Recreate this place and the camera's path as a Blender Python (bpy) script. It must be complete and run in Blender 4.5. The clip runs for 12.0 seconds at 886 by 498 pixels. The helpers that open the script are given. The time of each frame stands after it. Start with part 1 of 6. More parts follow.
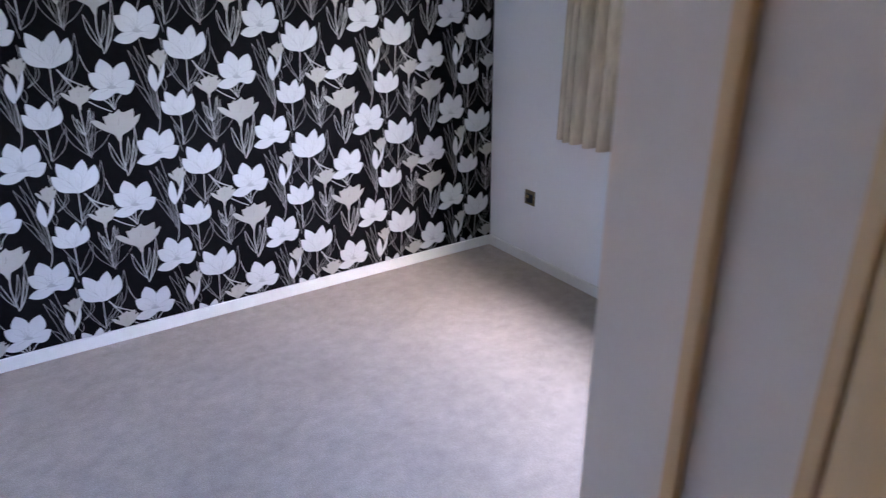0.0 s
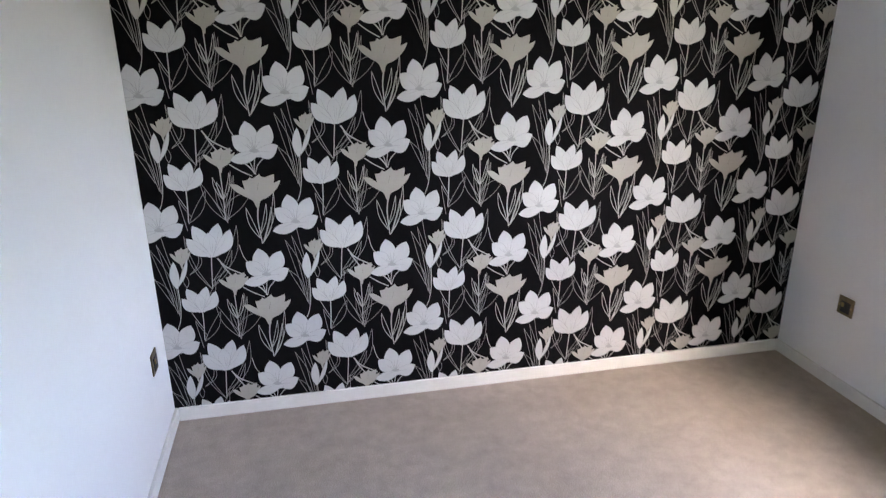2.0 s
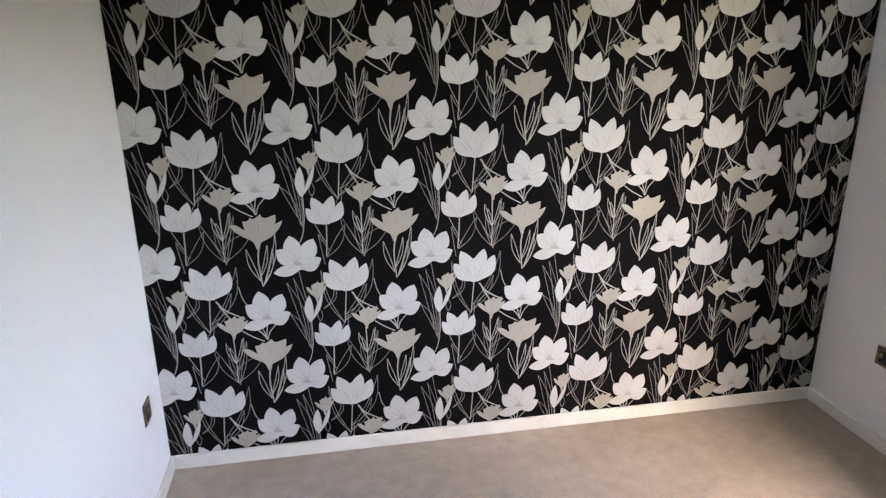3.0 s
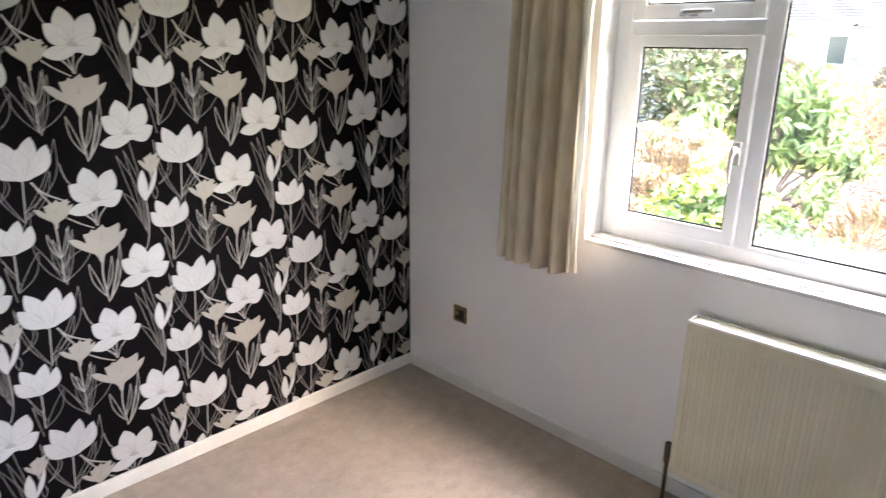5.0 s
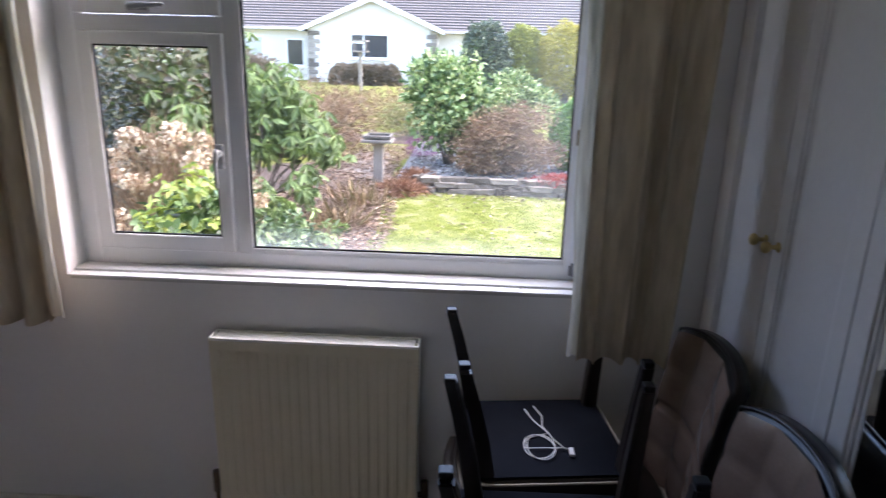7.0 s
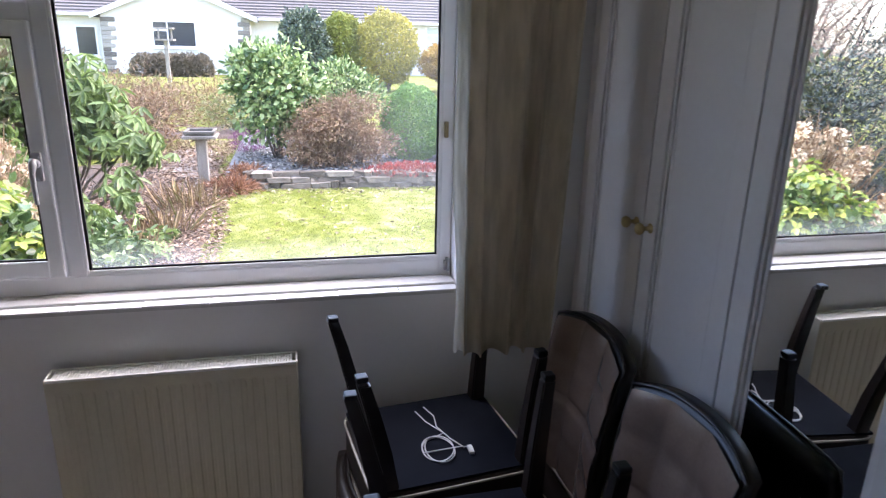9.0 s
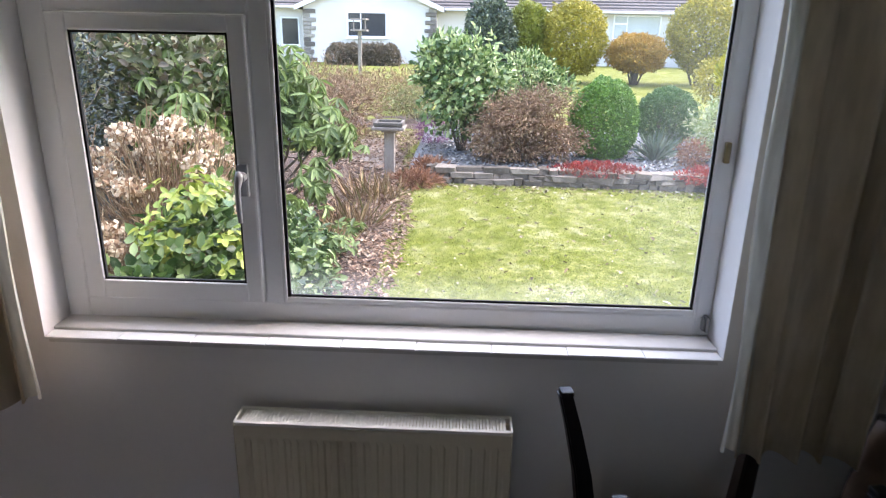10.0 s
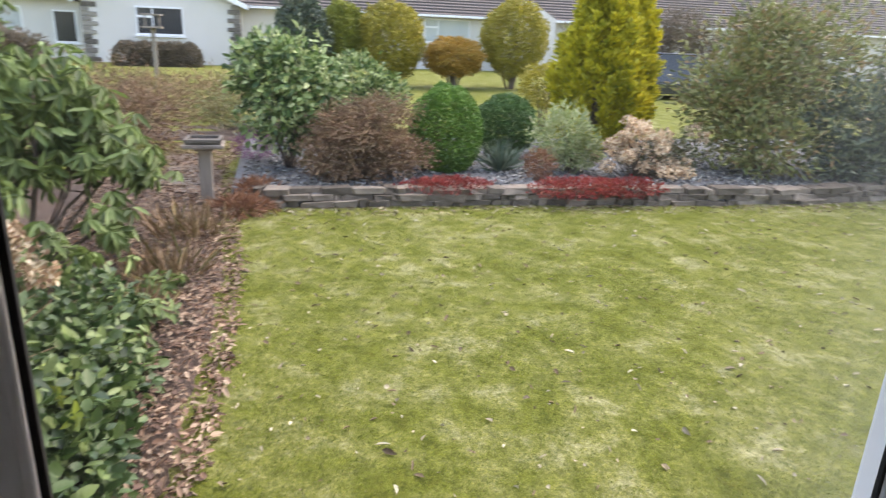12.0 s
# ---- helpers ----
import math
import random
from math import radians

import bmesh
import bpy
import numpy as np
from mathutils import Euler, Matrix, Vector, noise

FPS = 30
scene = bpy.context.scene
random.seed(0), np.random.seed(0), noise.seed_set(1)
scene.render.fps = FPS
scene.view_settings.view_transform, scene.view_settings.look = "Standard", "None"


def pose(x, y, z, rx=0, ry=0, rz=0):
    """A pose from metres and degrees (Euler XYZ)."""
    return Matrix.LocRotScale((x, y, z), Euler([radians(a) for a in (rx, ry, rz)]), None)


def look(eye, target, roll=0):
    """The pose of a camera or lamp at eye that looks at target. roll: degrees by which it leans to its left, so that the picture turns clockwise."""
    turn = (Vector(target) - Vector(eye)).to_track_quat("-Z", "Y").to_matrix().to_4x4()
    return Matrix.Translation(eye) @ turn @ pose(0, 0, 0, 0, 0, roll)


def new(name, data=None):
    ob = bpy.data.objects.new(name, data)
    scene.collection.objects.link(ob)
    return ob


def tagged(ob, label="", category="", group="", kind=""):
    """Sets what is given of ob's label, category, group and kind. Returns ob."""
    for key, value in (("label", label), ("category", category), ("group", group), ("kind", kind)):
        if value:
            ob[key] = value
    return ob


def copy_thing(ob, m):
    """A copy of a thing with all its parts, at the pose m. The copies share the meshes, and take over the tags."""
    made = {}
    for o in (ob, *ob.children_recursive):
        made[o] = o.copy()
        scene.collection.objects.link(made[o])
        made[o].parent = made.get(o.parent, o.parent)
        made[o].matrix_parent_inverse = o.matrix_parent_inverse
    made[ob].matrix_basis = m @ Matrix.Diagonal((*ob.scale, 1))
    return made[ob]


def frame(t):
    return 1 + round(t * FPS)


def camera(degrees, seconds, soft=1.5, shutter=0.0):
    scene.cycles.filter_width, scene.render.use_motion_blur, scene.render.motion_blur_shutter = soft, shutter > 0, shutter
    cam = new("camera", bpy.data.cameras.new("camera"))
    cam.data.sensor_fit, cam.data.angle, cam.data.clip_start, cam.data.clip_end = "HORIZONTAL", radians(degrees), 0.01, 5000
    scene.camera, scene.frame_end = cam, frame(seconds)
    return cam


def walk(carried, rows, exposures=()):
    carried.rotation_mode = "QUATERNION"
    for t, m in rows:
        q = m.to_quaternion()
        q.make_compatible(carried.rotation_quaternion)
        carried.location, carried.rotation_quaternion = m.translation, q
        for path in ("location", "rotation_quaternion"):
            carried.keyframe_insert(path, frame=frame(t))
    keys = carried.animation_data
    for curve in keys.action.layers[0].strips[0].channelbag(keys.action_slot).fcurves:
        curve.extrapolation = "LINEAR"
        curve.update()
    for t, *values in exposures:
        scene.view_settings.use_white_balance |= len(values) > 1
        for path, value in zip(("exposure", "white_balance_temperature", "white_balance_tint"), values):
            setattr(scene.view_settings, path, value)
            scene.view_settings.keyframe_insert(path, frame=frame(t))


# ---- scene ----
cam = camera(68.1, 12.0, 1.15, 0.28)

PATH = [
    (0, (-2.399, -3.112, 1.574), (-1.385, -1.565, 0.812), -0.5),
    (0.5, (-2.418, -2.961, 1.65), (-1.595, -1.322, 0.852), 0.2),
    (1, (-2.426, -2.884, 1.634), (-1.807, -1.15, 0.853), -0.3),
    (1.5, (-2.412, -2.771, 1.637), (-1.919, -0.993, 0.865), -0.3),
    (2, (-2.356, -2.657, 1.635), (-1.962, -0.808, 0.982), -0.4),
    (2.5, (-2.305, -2.555, 1.675), (-1.984, -0.671, 1.087), -0.2),
    (2.7, (-2.288, -2.527, 1.701), (-1.986, -0.644, 1.099), -0.4),
    (4.3, (-2.274, -2.436, 1.713), (-1.283, -0.807, 1.111), 0.2),
    (4.5, (-2.273, -2.435, 1.7), (-1.168, -0.879, 1.103), 0.5),
    (5, (-2.224, -2.445, 1.706), (-0.868, -1.104, 1.103), 0.7),
    (5.5, (-2.132, -2.503, 1.699), (-0.639, -1.311, 1.105), 0.6),
    (6, (-2.085, -2.497, 1.692), (-0.451, -1.505, 1.105), 0.8),
    (6.5, (-2.053, -2.44, 1.697), (-0.219, -1.891, 1.116), 1.3),
    (7, (-2.035, -2.409, 1.696), (-0.12, -2.328, 1.123), 1.5),
    (7.5, (-2.035, -2.41, 1.696), (-0.148, -2.755, 1.131), 1.4),
    (7.7, (-2.037, -2.413, 1.696), (-0.178, -2.89, 1.132), 1.3),
    (9.3, (-1.838, -2.223, 1.7), (0.025, -2.606, 1.081), 1.3),
    (9.5, (-1.751, -2.186, 1.691), (0.139, -2.384, 1.068), 1.2),
    (10, (-1.484, -2.126, 1.711), (0.412, -2.06, 1.079), 1.1),
    (10.5, (-1.198, -2.03, 1.707), (0.699, -1.959, 1.076), 1.2),
    (11, (-0.939, -1.958, 1.705), (0.959, -1.942, 1.076), 1.5),
    (11.5, (-0.684, -1.963, 1.709), (1.209, -2.122, 1.082), 1.7),
    (11.8, (-0.565, -1.935, 1.707), (1.311, -2.243, 1.087), 2.1),
    (12, (-0.495, -1.899, 1.704), (1.348, -2.374, 1.091), 2.3),
]
EXPOSURES = [
    (0.0, 5.1, 5500, 24), (0.5, 5.0, 5300, 17), (1.0, 5.06, 5650, 18), (2.0, 5.12, 6450, 18), (2.7, 5.17, 6850, 18), (4.5, 5.37, 6800, 16), (5.0, 5.12, 6800, 17), (5.5, 4.74, 6600, 18),
    (6.0, 4.3, 6550, 20), (6.5, 3.62, 6450, 21), (7.0, 3.32, 6300, 22), (7.7, 3.2, 6400, 22), (9.3, 3.42, 6350, 23), (10.0, 2.95, 6450, 20),
    (10.5, 2.65, 6700, 18), (11.0, 2.4, 6900, 17), (12.0, 2.08, 7100, 18),
]
walk(cam, [(t, look(eye, target, roll)) for t, eye, target, roll in PATH], EXPOSURES)

# ---------------------------------------------------------------- light
world = bpy.data.worlds.new("sky")
scene.world = world
world.use_nodes = True
_sky = world.node_tree.nodes.new("ShaderNodeTexSky")
_sky.sky_type, _sky.sun_disc = "NISHITA", False
_sky.sun_elevation, _sky.sun_rotation = radians(42), radians(160)
_sky.air_density, _sky.dust_density, _sky.ozone_density = 1.0, 2.0, 1.0
_bg = world.node_tree.nodes["Background"]
_bg.inputs["Strength"].default_value = 0.15
world.node_tree.links.new(_sky.outputs[0], _bg.inputs[0])
_sun = new("sun", bpy.data.lights.new("sun", "SUN"))
_sun.data.energy, _sun.data.angle, _sun.data.color = 0.85, radians(75), (1.0, 0.982, 0.95)
_sun.rotation_euler = Vector((-0.15, -0.08, -1.0)).to_track_quat("-Z", "Y").to_euler()


# ---------------------------------------------------------------- materials
def material(name, rough=0.6, metal=0.0):
    m = bpy.data.materials.new(name)
    m.use_nodes = True
    nt = m.node_tree
    b = nt.nodes["Principled BSDF"]
    b.inputs["Roughness"].default_value = rough
    b.inputs["Metallic"].default_value = metal
    return m, nt, b


def ramp(nt, fac, stops):
    r = nt.nodes.new("ShaderNodeValToRGB")
    while len(r.color_ramp.elements) < len(stops):
        r.color_ramp.elements.new(0.5)
    for e, (p, c) in zip(r.color_ramp.elements, stops):
        e.position, e.color = p, (*c, 1)
    nt.links.new(fac, r.inputs[0])
    return r.outputs[0]


def noise_tex(nt, scale, detail=4.0, rough=0.55, stretch=None, distort=0.0):
    n = nt.nodes.new("ShaderNodeTexNoise")
    n.inputs["Scale"].default_value, n.inputs["Detail"].default_value = scale, detail
    n.inputs["Roughness"].default_value, n.inputs["Distortion"].default_value = rough, distort
    g = nt.nodes.new("ShaderNodeNewGeometry")
    src = g.outputs["Position"]
    if stretch:
        mp = nt.nodes.new("ShaderNodeMapping")
        mp.inputs["Scale"].default_value = stretch
        nt.links.new(src, mp.inputs[0])
        src = mp.outputs[0]
    nt.links.new(src, n.inputs["Vector"])
    return n.outputs["Fac"]


def mix_col(nt, fac, a, b, mode="MIX"):
    m = nt.nodes.new("ShaderNodeMix")
    m.data_type, m.blend_type = "RGBA", mode
    for sock, v in ((m.inputs[0], fac), (m.inputs[6], a), (m.inputs[7], b)):
        if isinstance(v, (int, float)):
            sock.default_value = v
        elif isinstance(v, tuple):
            sock.default_value = (*v, 1)
        else:
            nt.links.new(v, sock)
    return m.outputs[2]


def bump(nt, b, height, strength, dist=0.01):
    n = nt.nodes.new("ShaderNodeBump")
    n.inputs["Strength"].default_value, n.inputs["Distance"].default_value = strength, dist
    nt.links.new(height, n.inputs["Height"])
    nt.links.new(n.outputs[0], b.inputs["Normal"])


def worn(name, c1, c2, big=2.0, fine=120.0, rough=0.6, metal=0.0, relief=0.15, dist=0.002, stretch=None, spread=0.25):
    """Two-scale colour between c1 and c2 with a fine relief."""
    m, nt, b = material(name, rough, metal)
    f1, f2 = noise_tex(nt, big, stretch=stretch), noise_tex(nt, fine, 3, stretch=stretch)
    mm = nt.nodes.new("ShaderNodeMath")
    mm.operation = "MULTIPLY_ADD"
    mm.inputs[1].default_value = 0.35
    nt.links.new(f2, mm.inputs[0])
    nt.links.new(f1, mm.inputs[2])
    nt.links.new(ramp(nt, mm.outputs[0], [(0.67 - spread, c1), (0.67 + spread, c2)]), b.inputs["Base Color"])
    bump(nt, b, f2, relief, dist)
    return m


def foliage_mat(name, colours, rough=0.5, trans=0.25):
    """Every leaf takes its own colour out of the given ones."""
    m, nt, b = material(name, rough)
    g = nt.nodes.new("ShaderNodeNewGeometry")
    n = len(colours)
    col = ramp(nt, g.outputs["Random Per Island"], [((i + 0.5) / n, c) for i, c in enumerate(colours)])
    f = noise_tex(nt, 2.5, 3)
    shade = ramp(nt, f, [(0.3, (0.85, 0.88, 0.85)), (0.7, (1.32, 1.29, 1.2))])
    col = mix_col(nt, 1.0, col, shade, "MULTIPLY")
    nt.links.new(col, b.inputs["Base Color"])
    t = nt.nodes.new("ShaderNodeBsdfTranslucent")
    nt.links.new(col, t.inputs[0])
    mx = nt.nodes.new("ShaderNodeMixShader")
    mx.inputs[0].default_value = trans
    nt.links.new(b.outputs[0], mx.inputs[1])
    nt.links.new(t.outputs[0], mx.inputs[2])
    nt.links.new(mx.outputs[0], nt.nodes["Material Output"].inputs[0])
    return m


def carpet_mat():
    m, nt, b = material("carpet", 0.95)
    f1, f2, f3 = noise_tex(nt, 1.6, 5, 0.6), noise_tex(nt, 260, 2), noise_tex(nt, 14, 5, 0.7)
    c = ramp(nt, f1, [(0.3, (0.47, 0.395, 0.335)), (0.7, (0.56, 0.475, 0.405))])
    c = mix_col(nt, 1.0, c, ramp(nt, f3, [(0.3, (0.84, 0.83, 0.82)), (0.7, (1.08, 1.08, 1.08))]), "MULTIPLY")
    c = mix_col(nt, 1.0, c, ramp(nt, f2, [(0.3, (0.72, 0.71, 0.7)), (0.7, (1.15, 1.15, 1.15))]), "MULTIPLY")
    nt.links.new(c, b.inputs["Base Color"])
    b.inputs["Specular IOR Level"].default_value = 0.15
    bump(nt, b, f2, 0.8, 0.006)
    return m


def grass_mat():
    m, nt, b = material("lawn", 0.9)
    f1, f2, f3 = noise_tex(nt, 2.6, 9, 0.80), noise_tex(nt, 70, 5, 0.75), noise_tex(nt, 13, 6, 0.78)
    c = ramp(nt, f1, [(0.34, (0.115, 0.125, 0.018)), (0.44, (0.145, 0.17, 0.026)), (0.53, (0.21, 0.225, 0.060)), (0.63, (0.34, 0.345, 0.175))])
    c = mix_col(nt, 1.0, c, ramp(nt, f3, [(0.3, (0.50, 0.55, 0.44)), (0.7, (1.35, 1.30, 1.38))]), "MULTIPLY")
    c = mix_col(nt, 1.0, c, ramp(nt, f2, [(0.3, (0.45, 0.48, 0.45)), (0.7, (1.3, 1.25, 1.2))]), "MULTIPLY")
    nt.links.new(c, b.inputs["Base Color"])
    b.inputs["Specular IOR Level"].default_value = 0.1
    bump(nt, b, f2, 0.9, 0.02)
    return m


def glass_mat(name, tint=(1, 1, 1), mist=False):
    m, nt, b = material(name)
    nt.nodes.remove(b)
    tr, gl, lw, pw, mx = (nt.nodes.new(k) for k in ("ShaderNodeBsdfTransparent", "ShaderNodeBsdfGlossy", "ShaderNodeLayerWeight", "ShaderNodeMath", "ShaderNodeMixShader"))
    tr.inputs[0].default_value = (*tint, 1)
    gl.inputs["Roughness"].default_value = 0.01
    pw.operation = "POWER"
    pw.inputs[1].default_value = 4.0
    nt.links.new(lw.outputs["Facing"], pw.inputs[0])
    ad = nt.nodes.new("ShaderNodeMath")
    ad.operation = "MULTIPLY_ADD"
    ad.inputs[1].default_value, ad.inputs[2].default_value = 0.5, 0.02
    nt.links.new(pw.outputs[0], ad.inputs[0])
    nt.links.new(ad.outputs[0], mx.inputs[0])
    nt.links.new(tr.outputs[0], mx.inputs[1])
    nt.links.new(gl.outputs[0], mx.inputs[2])
    out = mx.outputs[0]
    if mist:
        # a film of condensation, thick along the bottom and at one side, broken by drips
        pos, sep = nt.nodes.new("ShaderNodeNewGeometry"), nt.nodes.new("ShaderNodeSeparateXYZ")
        nt.links.new(pos.outputs["Position"], sep.inputs[0])
        film = None
        for axis, a, b, top in ((2, 1.13, 1.02, 0.075), (1, -2.35, -2.74, 0.035)):
            mr = nt.nodes.new("ShaderNodeMapRange")
            mr.interpolation_type = "SMOOTHSTEP"
            for k, v in zip(("From Min", "From Max", "To Min", "To Max"), (a, b, 0.002, top)):
                mr.inputs[k].default_value = v
            nt.links.new(sep.outputs[axis], mr.inputs["Value"])
            if film is None:
                film = mr.outputs[0]
            else:
                mxm = nt.nodes.new("ShaderNodeMath")
                mxm.operation = "MAXIMUM"
                nt.links.new(film, mxm.inputs[0])
                nt.links.new(mr.outputs[0], mxm.inputs[1])
                film = mxm.outputs[0]
        mul = nt.nodes.new("ShaderNodeMath")
        mul.operation = "MULTIPLY"
        nt.links.new(film, mul.inputs[0])
        nt.links.new(ramp(nt, noise_tex(nt, 7, 5, 0.6, (1, 1, 0.5)), [(0.25, (0.45, 0.45, 0.45)), (0.7, (1, 1, 1))]), mul.inputs[1])
        tl, m2 = nt.nodes.new("ShaderNodeBsdfTranslucent"), nt.nodes.new("ShaderNodeMixShader")
        tl.inputs[0].default_value = (0.9, 0.92, 0.92, 1)
        nt.links.new(mul.outputs[0], m2.inputs[0])
        nt.links.new(out, m2.inputs[1])
        nt.links.new(tl.outputs[0], m2.inputs[2])
        out = m2.outputs[0]
    nt.links.new(out, nt.nodes["Material Output"].inputs[0])
    return m


def fabric_mat(name, c1, c2, trans=0.15):
    m, nt, b = material(name, 0.9)
    f1, f2 = noise_tex(nt, 6, 4, stretch=(1, 1, 0.25)), noise_tex(nt, 350, 2)
    f3 = noise_tex(nt, 35, 4, stretch=(1, 1, 0.2))
    c = ramp(nt, f1, [(0.3, c1), (0.7, c2)])
    c = mix_col(nt, 1.0, c, ramp(nt, f3, [(0.35, (0.86, 0.85, 0.82)), (0.65, (1.06, 1.06, 1.06))]), "MULTIPLY")
    nt.links.new(c, b.inputs["Base Color"])
    bump(nt, b, f2, 0.4, 0.002)
    t = nt.nodes.new("ShaderNodeBsdfTranslucent")
    nt.links.new(c, t.inputs[0])
    mx = nt.nodes.new("ShaderNodeMixShader")
    mx.inputs[0].default_value = trans
    nt.links.new(b.outputs[0], mx.inputs[1])
    nt.links.new(t.outputs[0], mx.inputs[2])
    nt.links.new(mx.outputs[0], nt.nodes["Material Output"].inputs[0])
    return m


M_CARPET, M_GRASS = carpet_mat(), grass_mat()
M_WALL = worn("wall_paint", (0.82, 0.805, 0.805), (0.87, 0.855, 0.855), 1.2, 60, 0.85, relief=0.25, dist=0.002)
M_CEIL = worn("ceiling_paint", (0.84, 0.84, 0.83), (0.89, 0.89, 0.88), 1.2, 60, 0.9)
M_GLOSS = worn("gloss_paint", (0.74, 0.72, 0.67), (0.83, 0.81, 0.77), 3, 40, 0.35, relief=0.05)
M_UPVC = worn("white_upvc", (0.83, 0.84, 0.86), (0.88, 0.89, 0.90), 4, 200, 0.3, relief=0.03)
M_SILL = worn("sill_board", (0.52, 0.51, 0.50), (0.62, 0.61, 0.60), 9, 60, 0.35, relief=0.06)
M_HANDLE = worn("satin_handle", (0.30, 0.31, 0.33), (0.38, 0.39, 0.41), 15, 200, 0.3)
M_TILE = worn("white_glazed_tile", (0.80, 0.80, 0.80), (0.86, 0.86, 0.86), 6, 60, 0.22, relief=0.04)
M_GROUT = worn("grey_grout", (0.55, 0.54, 0.52), (0.66, 0.65, 0.63), 20, 120, 0.9)
M_GASKET = worn("black_gasket", (0.004, 0.004, 0.005), (0.009, 0.009, 0.010), 15, 200, 0.85)
M_GLASS = glass_mat("window_glass", (0.97, 0.98, 0.975))
M_MISTED = glass_mat("misted_window_glass", (0.97, 0.98, 0.975), True)
M_BLACK = worn("wallpaper_black", (0.003, 0.0025, 0.003), (0.007, 0.006, 0.0065), 3, 300, 0.8, relief=0.1, dist=0.001)
M_BLACK.node_tree.nodes["Principled BSDF"].inputs["Specular IOR Level"].default_value = 0.06
M_WPWHITE = worn("wallpaper_white", (0.51, 0.50, 0.49), (0.60, 0.59, 0.58), 4, 150, 0.65, relief=0.05)
M_WPSHADE = worn("wallpaper_pale_grey", (0.34, 0.335, 0.325), (0.42, 0.41, 0.40), 4, 150, 0.65, relief=0.05)
M_WPBEIGE = worn("wallpaper_beige", (0.36, 0.33, 0.285), (0.44, 0.405, 0.355), 4, 150, 0.65, relief=0.05)
M_WPLINE = worn("wallpaper_taupe", (0.36, 0.34, 0.31), (0.45, 0.425, 0.395), 9, 150, 0.65, relief=0.05)
M_WPTHIN = worn("wallpaper_dark_taupe", (0.21, 0.195, 0.18), (0.29, 0.27, 0.25), 9, 150, 0.65, relief=0.05)
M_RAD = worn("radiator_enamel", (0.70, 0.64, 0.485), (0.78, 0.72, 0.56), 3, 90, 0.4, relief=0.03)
# same enamel; the window light on top and sides is in its colour
M_RADLIT = worn("radiator_lit_enamel", (0.86, 0.845, 0.79), (0.91, 0.895, 0.84), 3, 90, 0.4, relief=0.03)
M_CURTAIN = fabric_mat("curtain_cloth", (0.64, 0.54, 0.40), (0.78, 0.68, 0.53), 0.12)
M_LINING = fabric_mat("curtain_lining", (0.68, 0.64, 0.55), (0.78, 0.75, 0.66), 0.2)
M_BRASS = worn("brass", (0.42, 0.31, 0.13), (0.55, 0.42, 0.2), 15, 200, 0.28, 1.0, relief=0.05)
M_BRASSDK = worn("aged_brass", (0.19, 0.15, 0.085), (0.30, 0.24, 0.14), 25, 200, 0.4, 1.0, relief=0.05)
M_CHROME = worn("chrome", (0.26, 0.26, 0.26), (0.38, 0.38, 0.38), 15, 200, 0.5, 1.0, relief=0.02)
M_GLIDE = worn("foot_cap_metal", (0.028, 0.028, 0.028), (0.055, 0.055, 0.055), 15, 200, 0.42, 1.0, relief=0.02)
M_DARKPL = worn("dark_plastic", (0.015, 0.013, 0.012), (0.035, 0.03, 0.028), 15, 200, 0.4)
M_COPPER = worn("tarnished_copper", (0.10, 0.075, 0.055), (0.20, 0.14, 0.10), 15, 90, 0.45, 0.8)
M_PINE = worn("varnished_pine", (0.80, 0.47, 0.19), (0.90, 0.60, 0.29), 6, 60, 0.4, relief=0.06, stretch=(6, 6, 0.4))
# hall's warm light is in this colour; the pine above is brightened too
M_LININGLIT = worn("door_paint_warm_lit", (0.86, 0.67, 0.54), (0.90, 0.74, 0.61), 2, 60, 0.6, relief=0.06)
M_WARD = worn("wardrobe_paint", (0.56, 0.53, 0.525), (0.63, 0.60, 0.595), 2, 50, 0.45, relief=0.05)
M_LEATHER = worn("dark_brown_leather", (0.011, 0.008, 0.007), (0.022, 0.016, 0.013), 6, 130, 0.38, relief=0.3, dist=0.001)
M_TAN = worn("brown_leather", (0.20, 0.135, 0.105), (0.28, 0.195, 0.155), 6, 130, 0.26, relief=0.25, dist=0.001)
M_PIPING = worn("pale_piping", (0.40, 0.36, 0.30), (0.52, 0.48, 0.41), 20, 130, 0.5)
M_NAVY = worn("navy_cloth", (0.006, 0.007, 0.011), (0.012, 0.014, 0.020), 5, 300, 0.9, relief=0.4, dist=0.001)
M_NAVY.node_tree.nodes["Principled BSDF"].inputs["Specular IOR Level"].default_value = 0.1
M_TAN.node_tree.nodes["Principled BSDF"].inputs["Coat Weight"].default_value = 0.6
M_TAN.node_tree.nodes["Principled BSDF"].inputs["Coat Roughness"].default_value = 0.22
M_WOODDK = worn("dark_stained_wood", (0.010, 0.007, 0.006), (0.024, 0.016, 0.014), 8, 80, 0.3, stretch=(5, 5, 0.6))
M_WHITEPL = worn("white_cable_plastic", (0.72, 0.72, 0.72), (0.82, 0.82, 0.82), 15, 200, 0.4)
_mm, _nt, _b = material("mirror_silver", 0.015, 1.0)
_b.inputs["Base Color"].default_value = (0.86, 0.88, 0.87, 1)
M_MIRROR = _mm


# ---------------------------------------------------------------- mesh helpers
def part(name, bm, mat, parent=None, label="", smooth=False):
    me = bpy.data.meshes.new(name)
    if smooth:
        for f in bm.faces:
            f.smooth = True
    bm.to_mesh(me)
    bm.free()
    for m in mat if isinstance(mat, (list, tuple)) else (mat,):
        me.materials.append(m)
    ob = new(name, me)
    ob.parent = parent
    if label:
        ob["label"] = label
    return ob


